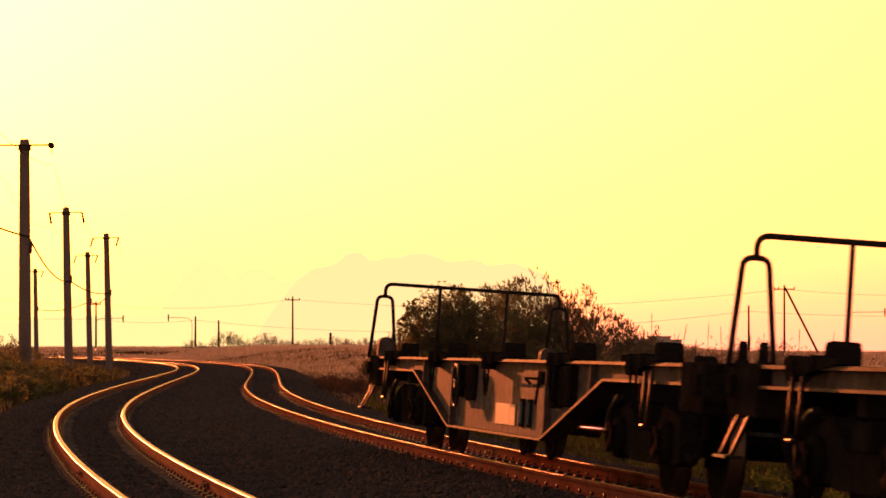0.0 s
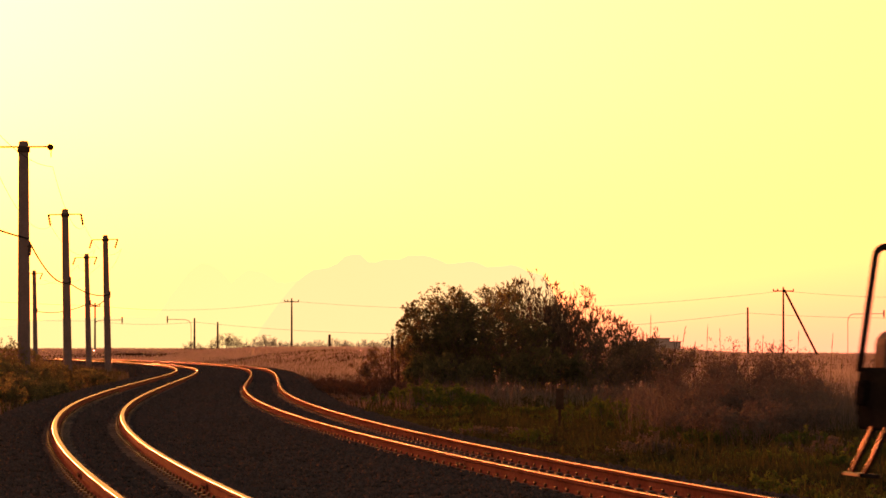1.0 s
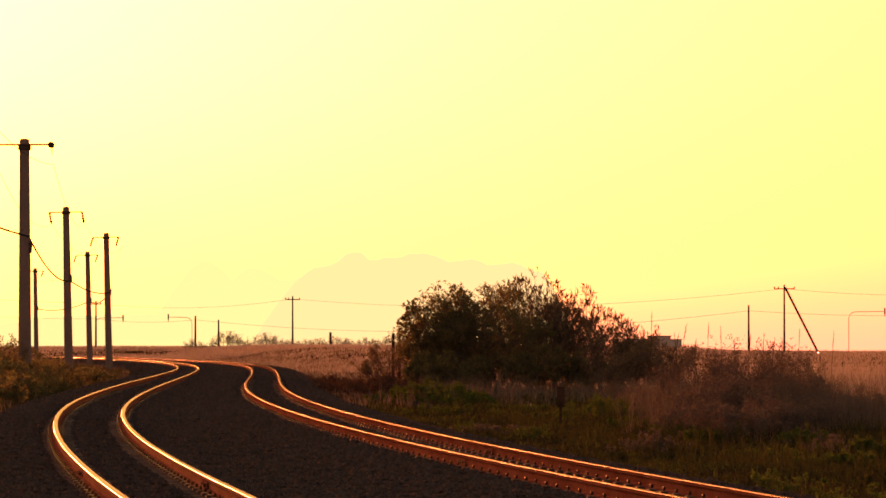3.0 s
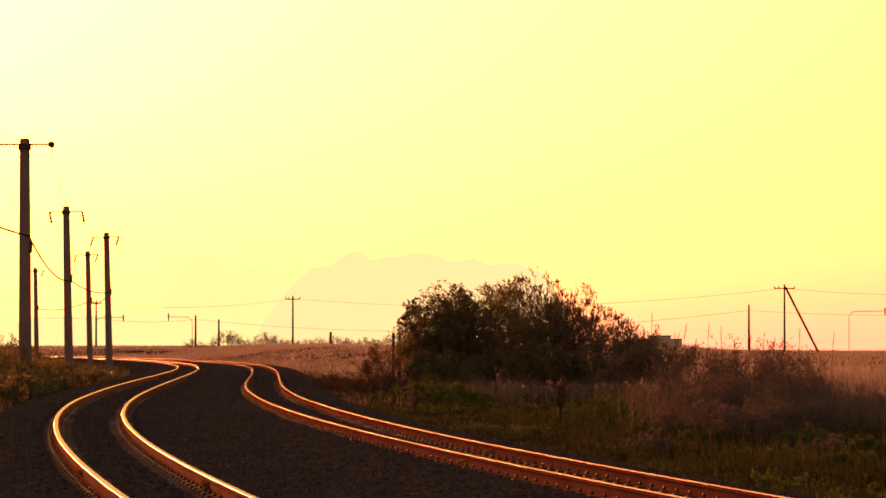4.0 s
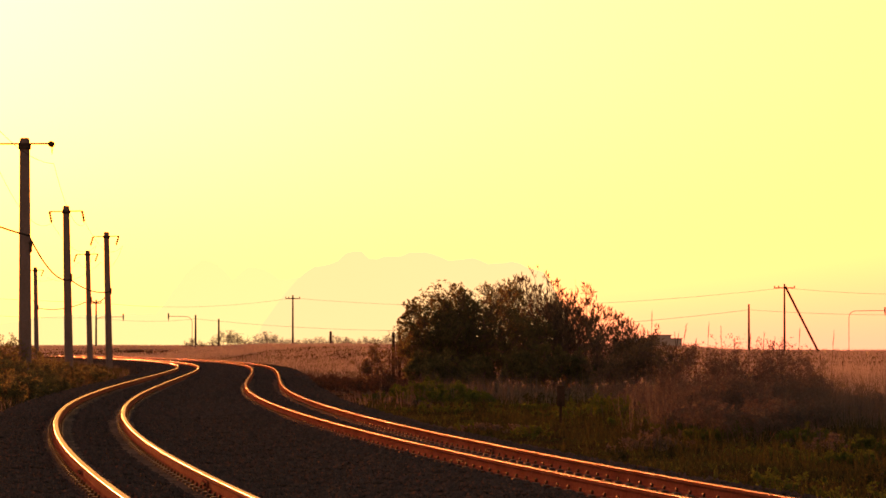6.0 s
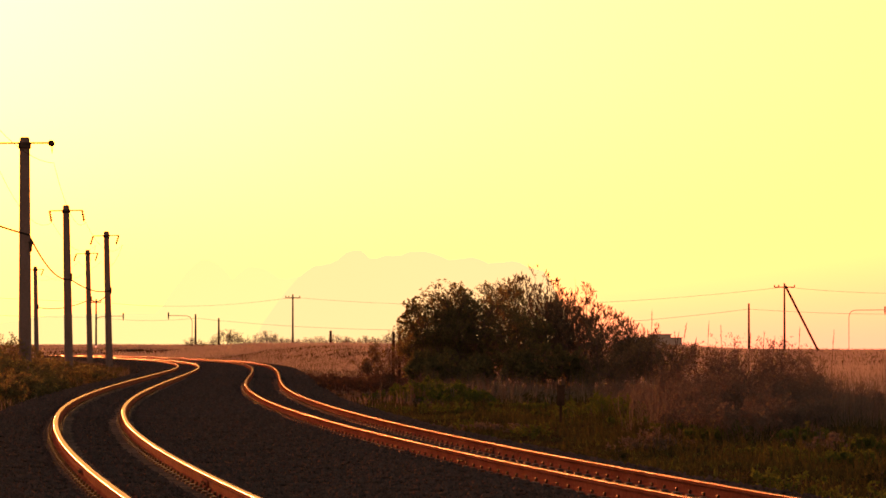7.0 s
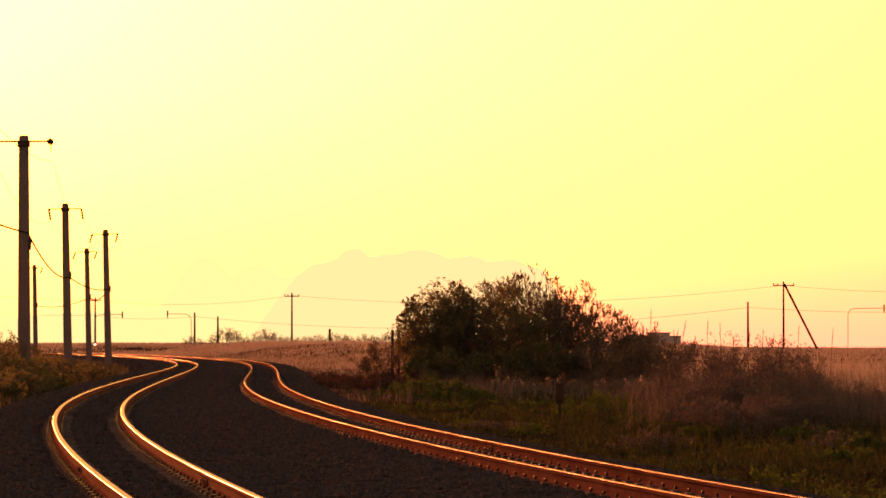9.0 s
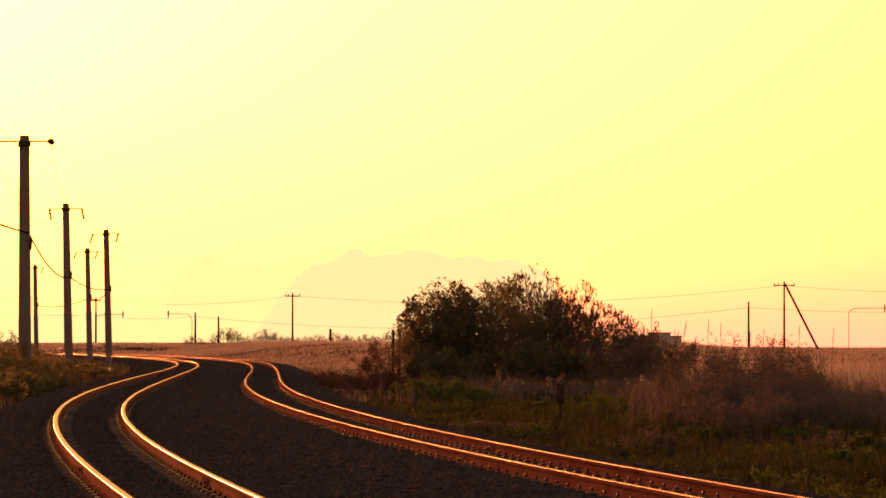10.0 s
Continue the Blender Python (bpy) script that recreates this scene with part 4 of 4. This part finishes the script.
class Growth:
    """Stems and leaves of one woody plant, gathered in lists."""

    def __init__(self, seed):
        self.r = random.Random(seed)
        self.sv, self.sf, self.lv, self.lf = [], [], [], []
        self.phase, self.dome, self.shift = seed * 1.7, (1.0, 1.0), 0.0

    def stem(self, pts, r0, r1):
        n0 = len(self.sv)
        for i, p in enumerate(pts):
            d = (pts[min(i + 1, len(pts) - 1)] - pts[max(i - 1, 0)])
            u = Vector((d.y, -d.x, 0.0))
            u = u.normalized() if u.length > 1e-5 else Vector((1, 0, 0))
            w = d.normalized().cross(u)
            q = r0 + (r1 - r0) * i / (len(pts) - 1)
            for k in range(3):
                an = 2.0944 * k
                self.sv.append(p + q * (math.cos(an) * u + math.sin(an) * w))
        for i in range(len(pts) - 1):
            for k in range(3):
                a, b = n0 + i * 3, n0 + i * 3 + 3
                self.sf.append((a + k, a + (k + 1) % 3, b + (k + 1) % 3, b + k))

    def leaf(self, p, size, up, slim=0.24):
        r = self.r
        d = Vector((r.gauss(0, 1), r.gauss(0, 1), r.gauss(up, 1))).normalized()
        u = d.cross(Vector((r.gauss(0, 1), r.gauss(0, 1), r.gauss(0, 1)))).normalized()
        n0 = len(self.lv)
        ln = size * r.uniform(0.6, 1.3)
        self.lv += [p, p + d * ln * 0.5 + u * ln * slim, p + d * ln, p + d * ln * 0.5 - u * ln * slim]
        self.lf.append((n0, n0 + 1, n0 + 2, n0 + 3))

    def grow(self, p, d, length, rad, level, top, spec):
        r = self.r
        seg = 5 if level < 2 else 3
        pts, q, dd = [p], p, d.normalized()
        for _ in range(seg):
            dd = (dd + Vector((r.gauss(0, spec["bend"]), r.gauss(0, spec["bend"]), r.gauss(spec["rise"], spec["bend"])))).normalized()
            o = q + dd * length / seg
            # keep to a lumpy dome
            lump = 1 + 0.16 * math.sin(3.1 * o.x + self.phase) * math.sin(2.7 * o.y + 1.3 * o.z) + 0.1 * math.sin(6.3 * o.x + 5.1 * o.z + self.phase)
            sx, sy, sz = (o.x - self.shift * o.z) / self.dome[0], o.y / self.dome[0], o.z / self.dome[1]
            if level > 0 and sx * sx + sy * sy + max(sz, 0) ** 2.4 > lump and len(pts) > 1:
                break
            q = o
            pts.append(q)
        seg = len(pts) - 1
        self.stem(pts, rad, rad * 0.45)
        if level == top:
            for _ in range(spec["leaves"]):
                t = r.random() ** 0.7
                i = min(int(t * seg), seg - 1)
                self.leaf(pts[i].lerp(pts[i + 1], t * seg - i), spec["size"], spec["up"], spec["slim"])
            return
        for k in range(spec["split"][level]):
            t = r.uniform(0.3, 1.0) if level == 0 else r.uniform(0.15, 1.0)
            i = min(int(t * seg), seg - 1)
            o = pts[i].lerp(pts[i + 1], t * seg - i)
            side = Vector((r.gauss(0, 1), r.gauss(0, 1), r.gauss(0.25, 0.6))).normalized()
            self.grow(o, (dd * 0.75 + side * 0.75).normalized(), length * r.uniform(0.35, 0.6), rad * 0.45, level + 1, top, spec)


def shrub(name, label, x, y, height, width, stems, seed, split, leaves, size, leaf_material, category="bush", group="", bend=0.16, rise=0.05, up=0.4, lean=0.0, rad=0.035, foot=0.25, z=None, slim=0.24):
    g = Growth(seed)
    r = g.r
    g.dome, g.shift = (width * 0.56, height * 0.86), lean / height
    spec = {"bend": bend, "rise": rise, "split": split, "leaves": leaves, "size": size, "up": up, "slim": slim}
    for k in range(stems):
        an = 2 * math.pi * (k + r.uniform(-0.3, 0.3)) / stems
        out = math.sqrt(r.uniform(0.02, 1.0))
        d = Vector((math.cos(an) * out * width * 0.5 + lean, math.sin(an) * out * width * 0.5, height * r.uniform(0.72, 1.0)))
        p = Vector((math.cos(an) * out * width * foot * 0.5, math.sin(an) * out * width * foot * 0.5, -0.1))
        g.grow(p, d, d.length * 0.72 * (1 - 0.18 * out), rad * r.uniform(0.6, 1.1), 0, len(split), spec)
    base = tagged(new(name), label, category, group)
    base.matrix_basis = pose(x, y, float(ground_z(x, y)) if z is None else z)
    low = category in ("weed", "herb")
    ob = new("stem_tuft" if low else "trunk", raw_mesh("stem_tuft" if low else "trunk", np.array([v[:] for v in g.sv]), g.sf, M_BARK))
    ob.parent = base
    if low:
        ob["kind"] = "stuff"
    if g.lf:
        ob = new("crown", raw_mesh("crown", np.array([v[:] for v in g.lv]), g.lf, leaf_material))
        ob.parent = base
    return base


# the big bushes right of the line
WOOD = "bushes beside the railway"
shrub("bush", "dense dark green bush with rounded leafy crown", 0.15, 131, 4.6, 3.7, 20, 11, (7, 7, 3), 9, 0.09, M_LEAF, group=WOOD, foot=0.35)
shrub("bush", "dense dark green bush with rounded leafy crown", 1.5, 130.5, 4.6, 4.0, 20, 12, (7, 7, 3), 8, 0.09, M_LEAF, group=WOOD, foot=0.35)
shrub("bush", "half-bare budding bush with many upright twigs", 3.2, 134, 5.2, 4.2, 22, 13, (6, 5, 2), 4, 0.2, M_BUD, group=WOOD, slim=0.1, up=2.4, rise=0.12, foot=0.35)
shrub("bush", "half-bare budding bush with many upright twigs", 4.6, 132, 4.5, 3.4, 18, 14, (6, 5, 2), 4, 0.2, M_BUD, group=WOOD, slim=0.1, up=2.4, rise=0.12, foot=0.35)
shrub("bush", "sparse spreading bush with budding twigs beside the reeds", 5.8, 128, 3.3, 3.2, 16, 15, (6, 5, 2), 4, 0.18, M_BUD, group=WOOD, slim=0.1, up=2.0, lean=0.6, foot=0.3)
shrub("bush", "low sparse bush with bare arching twigs", 6.5, 122, 2.3, 3.6, 26, 16, (6, 5, 2), 4, 0.13, M_BUD, group=WOOD, slim=0.1, lean=0.5)
shrub("bush", "thin sparse bush with bare twigs beside two posts", -1.55, 134, 2.9, 2.4, 16, 17, (6, 5, 2), 4, 0.08, M_BUD, group=WOOD, foot=0.5, rise=0.1)
for k, (x, y, h, w) in enumerate(((-0.5, 129, 2.0, 1.6), (0.4, 128, 2.2, 2.4), (2.0, 128, 2.3, 2.6), (3.6, 128, 2.3, 2.4), (5.0, 128.5, 1.9, 2.0))):
    shrub("bush", "low dark green leafy bush at the foot of taller ones", x, y, h, w, 10, 20 + k, (6, 5, 2), 9, 0.12, M_LEAF, group=WOOD, foot=0.6)
# herbs and green clumps in the verge
for k, (b, y, h, w) in enumerate(((-22, 117, 1.0, 2.0), (-55, 120, 0.8, 1.5), (20, 114, 0.85, 1.9), (50, 112, 0.65, 1.5), (265, 88, 0.9, 1.6), (300, 86, 0.75, 1.4), (110, 100, 0.35, 0.9), (180, 95, 0.3, 0.8), (-75, 122, 0.4, 0.8), (330, 80, 0.4, 1.0), (400, 74, 0.35, 0.9), (470, 69, 0.4, 0.9), (540, 62, 0.3, 0.8), (600, 60, 0.35, 0.8), (660, 57, 0.3, 0.7), (720, 56, 0.4, 0.9), (150, 105, 0.4, 1.2), (230, 92, 0.3, 1.0), (70, 106, 0.3, 1.0), (520, 72, 0.5, 1.0), (640, 66, 0.45, 0.9), (760, 60, 0.4, 0.8))):
    shrub("herb_clump", "low bright green leafy herb clump in the verge grass", b / LENS * y, y, h, w, 16, 40 + k, (5, 4), 12, 0.045 + 0.03 * smoothstep((y - 80) / 40), M_HERB, category="herb", group="herb clumps in the verge", rad=0.008, foot=0.7)
rv = random.Random(77)
for k in range(46):
    y = 36 + 92 * rv.random() ** 1.15
    x = float(RIGHT(y)) + rv.uniform(3.2, 8.5)
    m, lb = ((M_GRASS, "low olive weed clump in the verge"), (M_HEATH, "low brown withered weed clump in the verge"), (M_HERB, "low green weed clump in the verge"))[k % 3]
    shrub("weed_clump", lb, x, y, rv.uniform(0.22, 0.5), rv.uniform(0.7, 1.5), 14, 300 + k, (4, 4), 8, 0.045, m, category="weed", group="weed clumps in the verge", rad=0.006, foot=0.75, rise=0.0)
# brown brush beside the right-hand shoulder
for k, (b, y, h, w) in enumerate(((-160, 142, 0.95, 2.4), (-120, 135, 1.0, 2.2), (-200, 150, 0.75, 2.0), (-90, 140, 1.1, 1.8), (-230, 165, 0.7, 2.2), (-140, 130, 0.8, 2.2), (-185, 138, 0.75, 2.0), (-100, 126, 0.9, 2.0), (-75, 131, 1.0, 1.8), (-215, 158, 0.7, 2.2), (-60, 124, 0.7, 1.6))):
    shrub("brushwood", "low reddish-brown leafless brush beside the ballast shoulder", b / LENS * y, y, h, w, 20, 60 + k, (6, 6), 7, 0.06, M_BRUSH, group="brown brush", rad=0.01, foot=0.7)
# scrub in the reed bed
for k, (b, y, h, w) in enumerate(((440, 82, 2.0, 1.6), (480, 80, 2.25, 1.7), (520, 79, 2.25, 1.7), (560, 80, 2.2, 1.7), (600, 80, 2.2, 1.6), (640, 82, 2.05, 1.5), (410, 86, 1.3, 1.2), (670, 84, 1.4, 1.2), (460, 76, 1.3, 1.3), (500, 75, 1.4, 1.4), (545, 74, 1.3, 1.3), (590, 75, 1.35, 1.3), (630, 77, 1.3, 1.2), (420, 80, 1.0, 1.2), (380, 88, 1.1, 1.3), (700, 80, 1.1, 1.2), (350, 95, 1.0, 1.2), (740, 86, 1.0, 1.3), (770, 78, 0.9, 1.2), (430, 74, 0.9, 1.4), (485, 70, 1.0, 1.4), (530, 68, 0.9, 1.4), (575, 70, 1.0, 1.3), (615, 71, 0.9, 1.3), (655, 72, 0.9, 1.2), (390, 82, 0.9, 1.3), (360, 100, 1.2, 1.5), (320, 104, 1.0, 1.5))):
    shrub("scrub_bush", "thin brown scrub bush with bare twigs among dry reeds", b / LENS * y, y, h, w, 14, 170 + k, (6, 5, 2), 3, 0.045, M_HEATH, group="scrub bushes", rad=0.012, foot=0.6, rise=0.12)
# left bank
for k, (b, y, h, w) in enumerate(((-774, 137, 2.5, 1.9), (-745, 142, 2.1, 1.8), (-705, 145, 1.9, 1.7), (-688, 150, 1.5, 1.5), (-765, 128, 1.8, 1.9), (-725, 132, 1.6, 1.9), (-655, 160, 1.1, 2.0), (-625, 175, 1.0, 1.8), (-815, 133, 2.2, 1.9), (-750, 120, 1.3, 1.7), (-700, 126, 1.1, 1.6), (-775, 112, 1.1, 1.5))):
    shrub("bank_bush", "small olive-brown bush on the grassy bank by the line poles", b / LENS * y, y, h, w, 12, 90 + k, (6, 5, 2), 6, 0.075, M_LEAF, group="bushes on the bank", rad=0.014, foot=0.5)
# bare bushes on the far skyline
far_bush = None
for k, (b, y, s) in enumerate(((-447, 470, 0.9), (-385, 460, 1.4), (-365, 470, 1.2), (-310, 465, 1.25), (-295, 470, 0.9), (-240, 460, 0.7), (-195, 455, 0.9), (-175, 460, 0.8), (-150, 455, 0.6), (-270, 460, 0.7), (-345, 470, 0.7), (-425, 470, 0.6), (-405, 465, 0.7), (-330, 468, 0.8), (-285, 462, 0.6), (-258, 466, 0.55), (-222, 458, 0.8), (-208, 462, 0.55), (-165, 452, 0.65), (-135, 450, 0.75), (-118, 448, 0.6), (-100, 446, 0.8))):
    x = b / LENS * y
    m = pose(x, y, float(ground_z(x, y)), 0, 0, 47 * k)
    if far_bush is None:
        far_bush = shrub("far_bush", "small bare wind-bent bush on the far rise", x, y, 1.9, 3.2, 11, 120, (6, 5), 2, 0.1, M_BUD, group="far bare bushes", rad=0.03, rise=0.02, lean=0.3)
        far_bush.scale = (s, s, s)
    else:
        ob = copy_thing(far_bush, m)
        ob.scale = (s, s, s)

# grasses
blades("verge_grass", "short green and yellow grass along the ballast shoulder", 1, 60000, strip(28, 135, 2.9, 7.5, RIGHT, 1, 1.3), 0.05, 0.28, 0.014, M_GRASS, 1.0, 0.5, patch=0.8, bare=0.42)
blades("verge_grass", "low grass and herbs among the reeds", 2, 30000, strip(40, 140, 5.0, 13, RIGHT, 1, 1.2), 0.15, 0.6, 0.014, M_GRASS, 0.7, 0.4, patch=1.2, bare=0.5)
blades("verge_herbs", "low broad-leaved green herbs in the verge", 12, 34000, strip(28, 140, 3.0, 9.0, RIGHT, 1, 1.25), 0.04, 0.2, 0.016, M_HERB, 1.1, 0.6, patch=0.9, bare=0.5)
blades("ballast_weeds", "sparse dry weed tufts on the ballast edge", 13, 5000, strip(28, 110, 2.4, 4.6, LEFT, -1, 1.2), 0.05, 0.22, 0.014, M_DRY, 0.9, 0.5, patch=0.6, bare=0.72)
blades("dry_reeds", "tall dry straw-coloured reeds before the bushes", 3, 2600, wedge(-110, 420, 114, 128), 0.3, 1.1, 0.014, M_HEATH, 0.22, 0.1, patch=1.8, bare=0.35)
blades("dry_reeds", "dense brown dry reed bed behind the verge", 4, 15000, wedge(330, 850, 74, 124, 1.3), 0.3, 1.3, 0.011, M_HEATH, 0.38, 0.2, patch=1.3, bare=0.35)
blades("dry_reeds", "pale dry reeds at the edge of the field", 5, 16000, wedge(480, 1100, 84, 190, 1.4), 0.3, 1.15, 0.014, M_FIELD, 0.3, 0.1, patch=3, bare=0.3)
blades("field_grass", "golden-brown dry grass on the far field, paled for haze", 6, 60000, wedge(-320, 1100, 140, 520, 1.0), 0.2, 0.5, 0.035, M_FIELD, 0.4, 0.2, patch=9, bare=0.1)
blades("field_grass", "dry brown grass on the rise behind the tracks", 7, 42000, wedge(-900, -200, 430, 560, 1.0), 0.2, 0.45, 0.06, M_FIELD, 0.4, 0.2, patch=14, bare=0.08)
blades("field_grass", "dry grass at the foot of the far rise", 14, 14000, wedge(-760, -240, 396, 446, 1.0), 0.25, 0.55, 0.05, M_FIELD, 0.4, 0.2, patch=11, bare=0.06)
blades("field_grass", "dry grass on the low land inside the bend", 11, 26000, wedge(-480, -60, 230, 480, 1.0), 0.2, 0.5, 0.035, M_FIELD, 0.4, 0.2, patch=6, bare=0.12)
blades("bank_grass", "rough olive grass on the bank beside the tracks", 8, 60000, strip(40, 260, 3.4, 16, LEFT, -1, 1.2), 0.15, 0.6, 0.018, M_GRASS, 0.4, patch=2.5, bare=0.25)
blades("bank_grass", "brown dead grass on the bank beside the tracks", 9, 20000, strip(60, 420, 3.0, 20, LEFT, -1, 1.2), 0.2, 0.55, 0.025, M_HEATH, 0.35, patch=3.5, bare=0.25)
blades("shoulder_grass", "brown dead grass along the far right shoulder", 10, 34000, strip(110, 420, 2.3, 14, RIGHT, 1, 1.0), 0.15, 0.5, 0.03, M_HEATH, 0.35, patch=4, bare=0.2)


def reed_plume(b, y, top, lean):
    """One tall reed: a thin bent stalk with a feathery head and two narrow leaves."""
    x = b / LENS * y
    z = float(ground_z(x, y))
    h = EYE[2] + (606.5 - top) / LENS * y - z
    base = tagged(new("reed_stalk"), "single tall dry reed stalk with a feathery head", "reed", "tall reed stalks")
    base.matrix_basis = pose(x, y, z)
    bm = bmesh.new()
    tube(bm, [(lean * (k / 6) ** 2, 0, -0.05 + h * k / 6) for k in range(7)], [0.008, 0.008, 0.007, 0.006, 0.006, 0.005, 0.003], 5)
    part("stalk", bm, M_DRY, base)
    bm = bmesh.new()
    r = random.Random(int(b))
    for _ in range(26):
        t = r.uniform(0.84, 1.0)
        p = Vector((lean * t * t, 0, h * t))
        q = p + Vector((r.gauss(lean * 0.1, 0.011), r.gauss(0, 0.011), r.uniform(0.02, 0.09)))
        tube(bm, [p, q], [0.004, 0.0015], 3)
    part("plume", bm, M_DRY, base)


for b, top, lean in ((368, 552, 0.02), (404, 590, 0.15), (414, 572, 0.2), (466, 570, 0.05), (494, 576, -0.03), (418, 588, -0.1), (536, 590, 0.1), (563, 590, 0.06), (577, 598, 0.12), (627, 580, 0.05), (685, 583, 0.08), (596, 600, 0.05), (446, 600, 0.02), (520, 602, -0.06)):
    reed_plume(b, 82, top, lean)


# loose ballast stones
def stones(seed, count, y0, y1, size):
    r = np.random.default_rng(seed)
    y = y0 + (y1 - y0) * r.uniform(0, 1, count) ** 1.5
    a, b = LEFT(y) - 2.6, RIGHT(y) + 2.5
    x = a + (b - a) * r.uniform(0, 1, count)
    for track in (LEFT, RIGHT):
        for s in (-0.566, 0.566):
            near = np.abs(x - track(y) - s) < 0.13
            x[near] += 0.3
    z = bed_z(x, y) + 0.004
    co = np.array([(1, 0, 0), (-0.9, 0.2, 0), (0.1, 1, 0), (0, -1, 0.1), (0.1, 0, 0.8), (0, 0.1, -0.8)], float)
    fa = np.array([(0, 2, 4), (2, 1, 4), (1, 3, 4), (3, 0, 4), (2, 0, 5), (1, 2, 5), (3, 1, 5), (0, 3, 5)])
    v = co[None] * r.uniform(0.6, 1.25, (count, 6, 1)) + r.normal(0, 0.12, (count, 6, 3))
    v *= (size * r.uniform(0.6, 1.5, (count, 1, 1)))
    an = r.uniform(0, 2 * np.pi, count)
    c, s = np.cos(an)[:, None], np.sin(an)[:, None]
    vx, vy = v[:, :, 0] * c - v[:, :, 1] * s, v[:, :, 0] * s + v[:, :, 1] * c
    v = np.stack([vx + x[:, None], vy + y[:, None], v[:, :, 2] + z[:, None]], 2).reshape(-1, 3)
    f = (fa[None] + 6 * np.arange(count)[:, None, None]).reshape(-1, 3)
    tagged(new("ballast_stones", raw_mesh("ballast_stones", v, f, M_STONE)), "loose angular crushed stones covering the track bed", "ballast", kind="stuff")


stones(1, 70000, 26, 80, 0.027)
stones(2, 34000, 70, 170, 0.042)
stones(3, 34000, 150, 403, 0.08)

# ---- tracks, their pieces last ----
track_thing("track_west", LEFT, "curving railway track with polished rails on concrete sleepers", M_RAILTOP_BROWN, M_RAILTOP, M_RAILWEB)
track_thing("track_east", RIGHT, "curving railway track with rust-red rails on concrete sleepers", M_RAILTOP_DULL, M_RAILTOP_FILM, M_RAILSIDE)

def fishplate(track, side, y):
    """A bolted joint bar on the web of a rail."""
    s, c = float(track.slope(y)), float(cant(y))
    off = side * 0.566
    base = tagged(new("rail_joint"), "bolted steel joint bar on the rail web", "rail joint", "rail joints", "structure")
    base.matrix_basis = Matrix.Translation((float(track(y)) + off, y, c * (0.5 - off / 1.132))) @ Euler((0, 0, -math.atan(s))).to_matrix().to_4x4()
    for d in (-1, 1):
        bm = bmesh.new()
        box(bm, min(d * 0.0095, d * 0.028), max(d * 0.0095, d * 0.028), -0.28, 0.28, -0.118, -0.05, bevel=0.006)
        bar = part("joint_bar", bm, M_RAILSIDE, base)
        for k in (-0.2, -0.075, 0.075, 0.2):
            bm = bmesh.new()
            tube(bm, [(d * 0.028, k, -0.085), (d * 0.05, k, -0.085)], 0.016, 6)
            part("bolt", bm, M_CLIP, bar)


for track, side, y in ((LEFT, 1, 36.5), (LEFT, -1, 38.2), (RIGHT, 1, 48.0), (RIGHT, -1, 42.0)):
    fishplate(track, side, y)

# ---- what moves ----
SPEED, REAR = 23.9, 46.45       # metres a second along the line; where the train's rear end stands at 0 s


def on_line(s):
    """The place on the east track s metres nearer than the mark at y = 0 (counted along the line), by its table of lengths."""
    return float(np.interp(s, LINE_S, LINE_Y))


LINE_Y = np.arange(60, -420, -0.5)
LINE_S = np.concatenate([[0], np.cumsum(np.hypot(np.diff(LINE_Y), np.diff(RIGHT(LINE_Y))))])
REAR_S = float(np.interp(-REAR, -LINE_Y, LINE_S))


def wagon_pose(s):
    """A wagon whose middle is s metres along: it stands on its two bogies."""
    p, q = (Vector((float(RIGHT(y)), y, float(cant(y)) / 2)) for y in (on_line(s - 7), on_line(s + 7)))
    d = q - p
    lean = math.atan(float(cant(on_line(s))) / 1.132) + radians(1.05)
    # the wagon's +x is the side of the raised rail
    return Matrix.Translation((p + q) / 2) @ Euler((0, 0, math.atan2(d.y, d.x) - math.pi / 2)).to_matrix().to_4x4() @ pose(0, 0, 0, 0, -math.degrees(lean), 0)


def motions():
    times = [k * 0.1 for k in range(101)]
    for i, w in enumerate(WAGONS):
        walk(w, [(t, wagon_pose(REAR_S + HALF + i * PITCH + SPEED * t)) for t in times])
    # the wheels turn in their bogies
    for ws, e in WHEELS:
        walk(ws, [(k / 30, pose(0, e * 0.95, 0.43, -84.0 * k, 0, 0)) for k in range(301)])


motions()
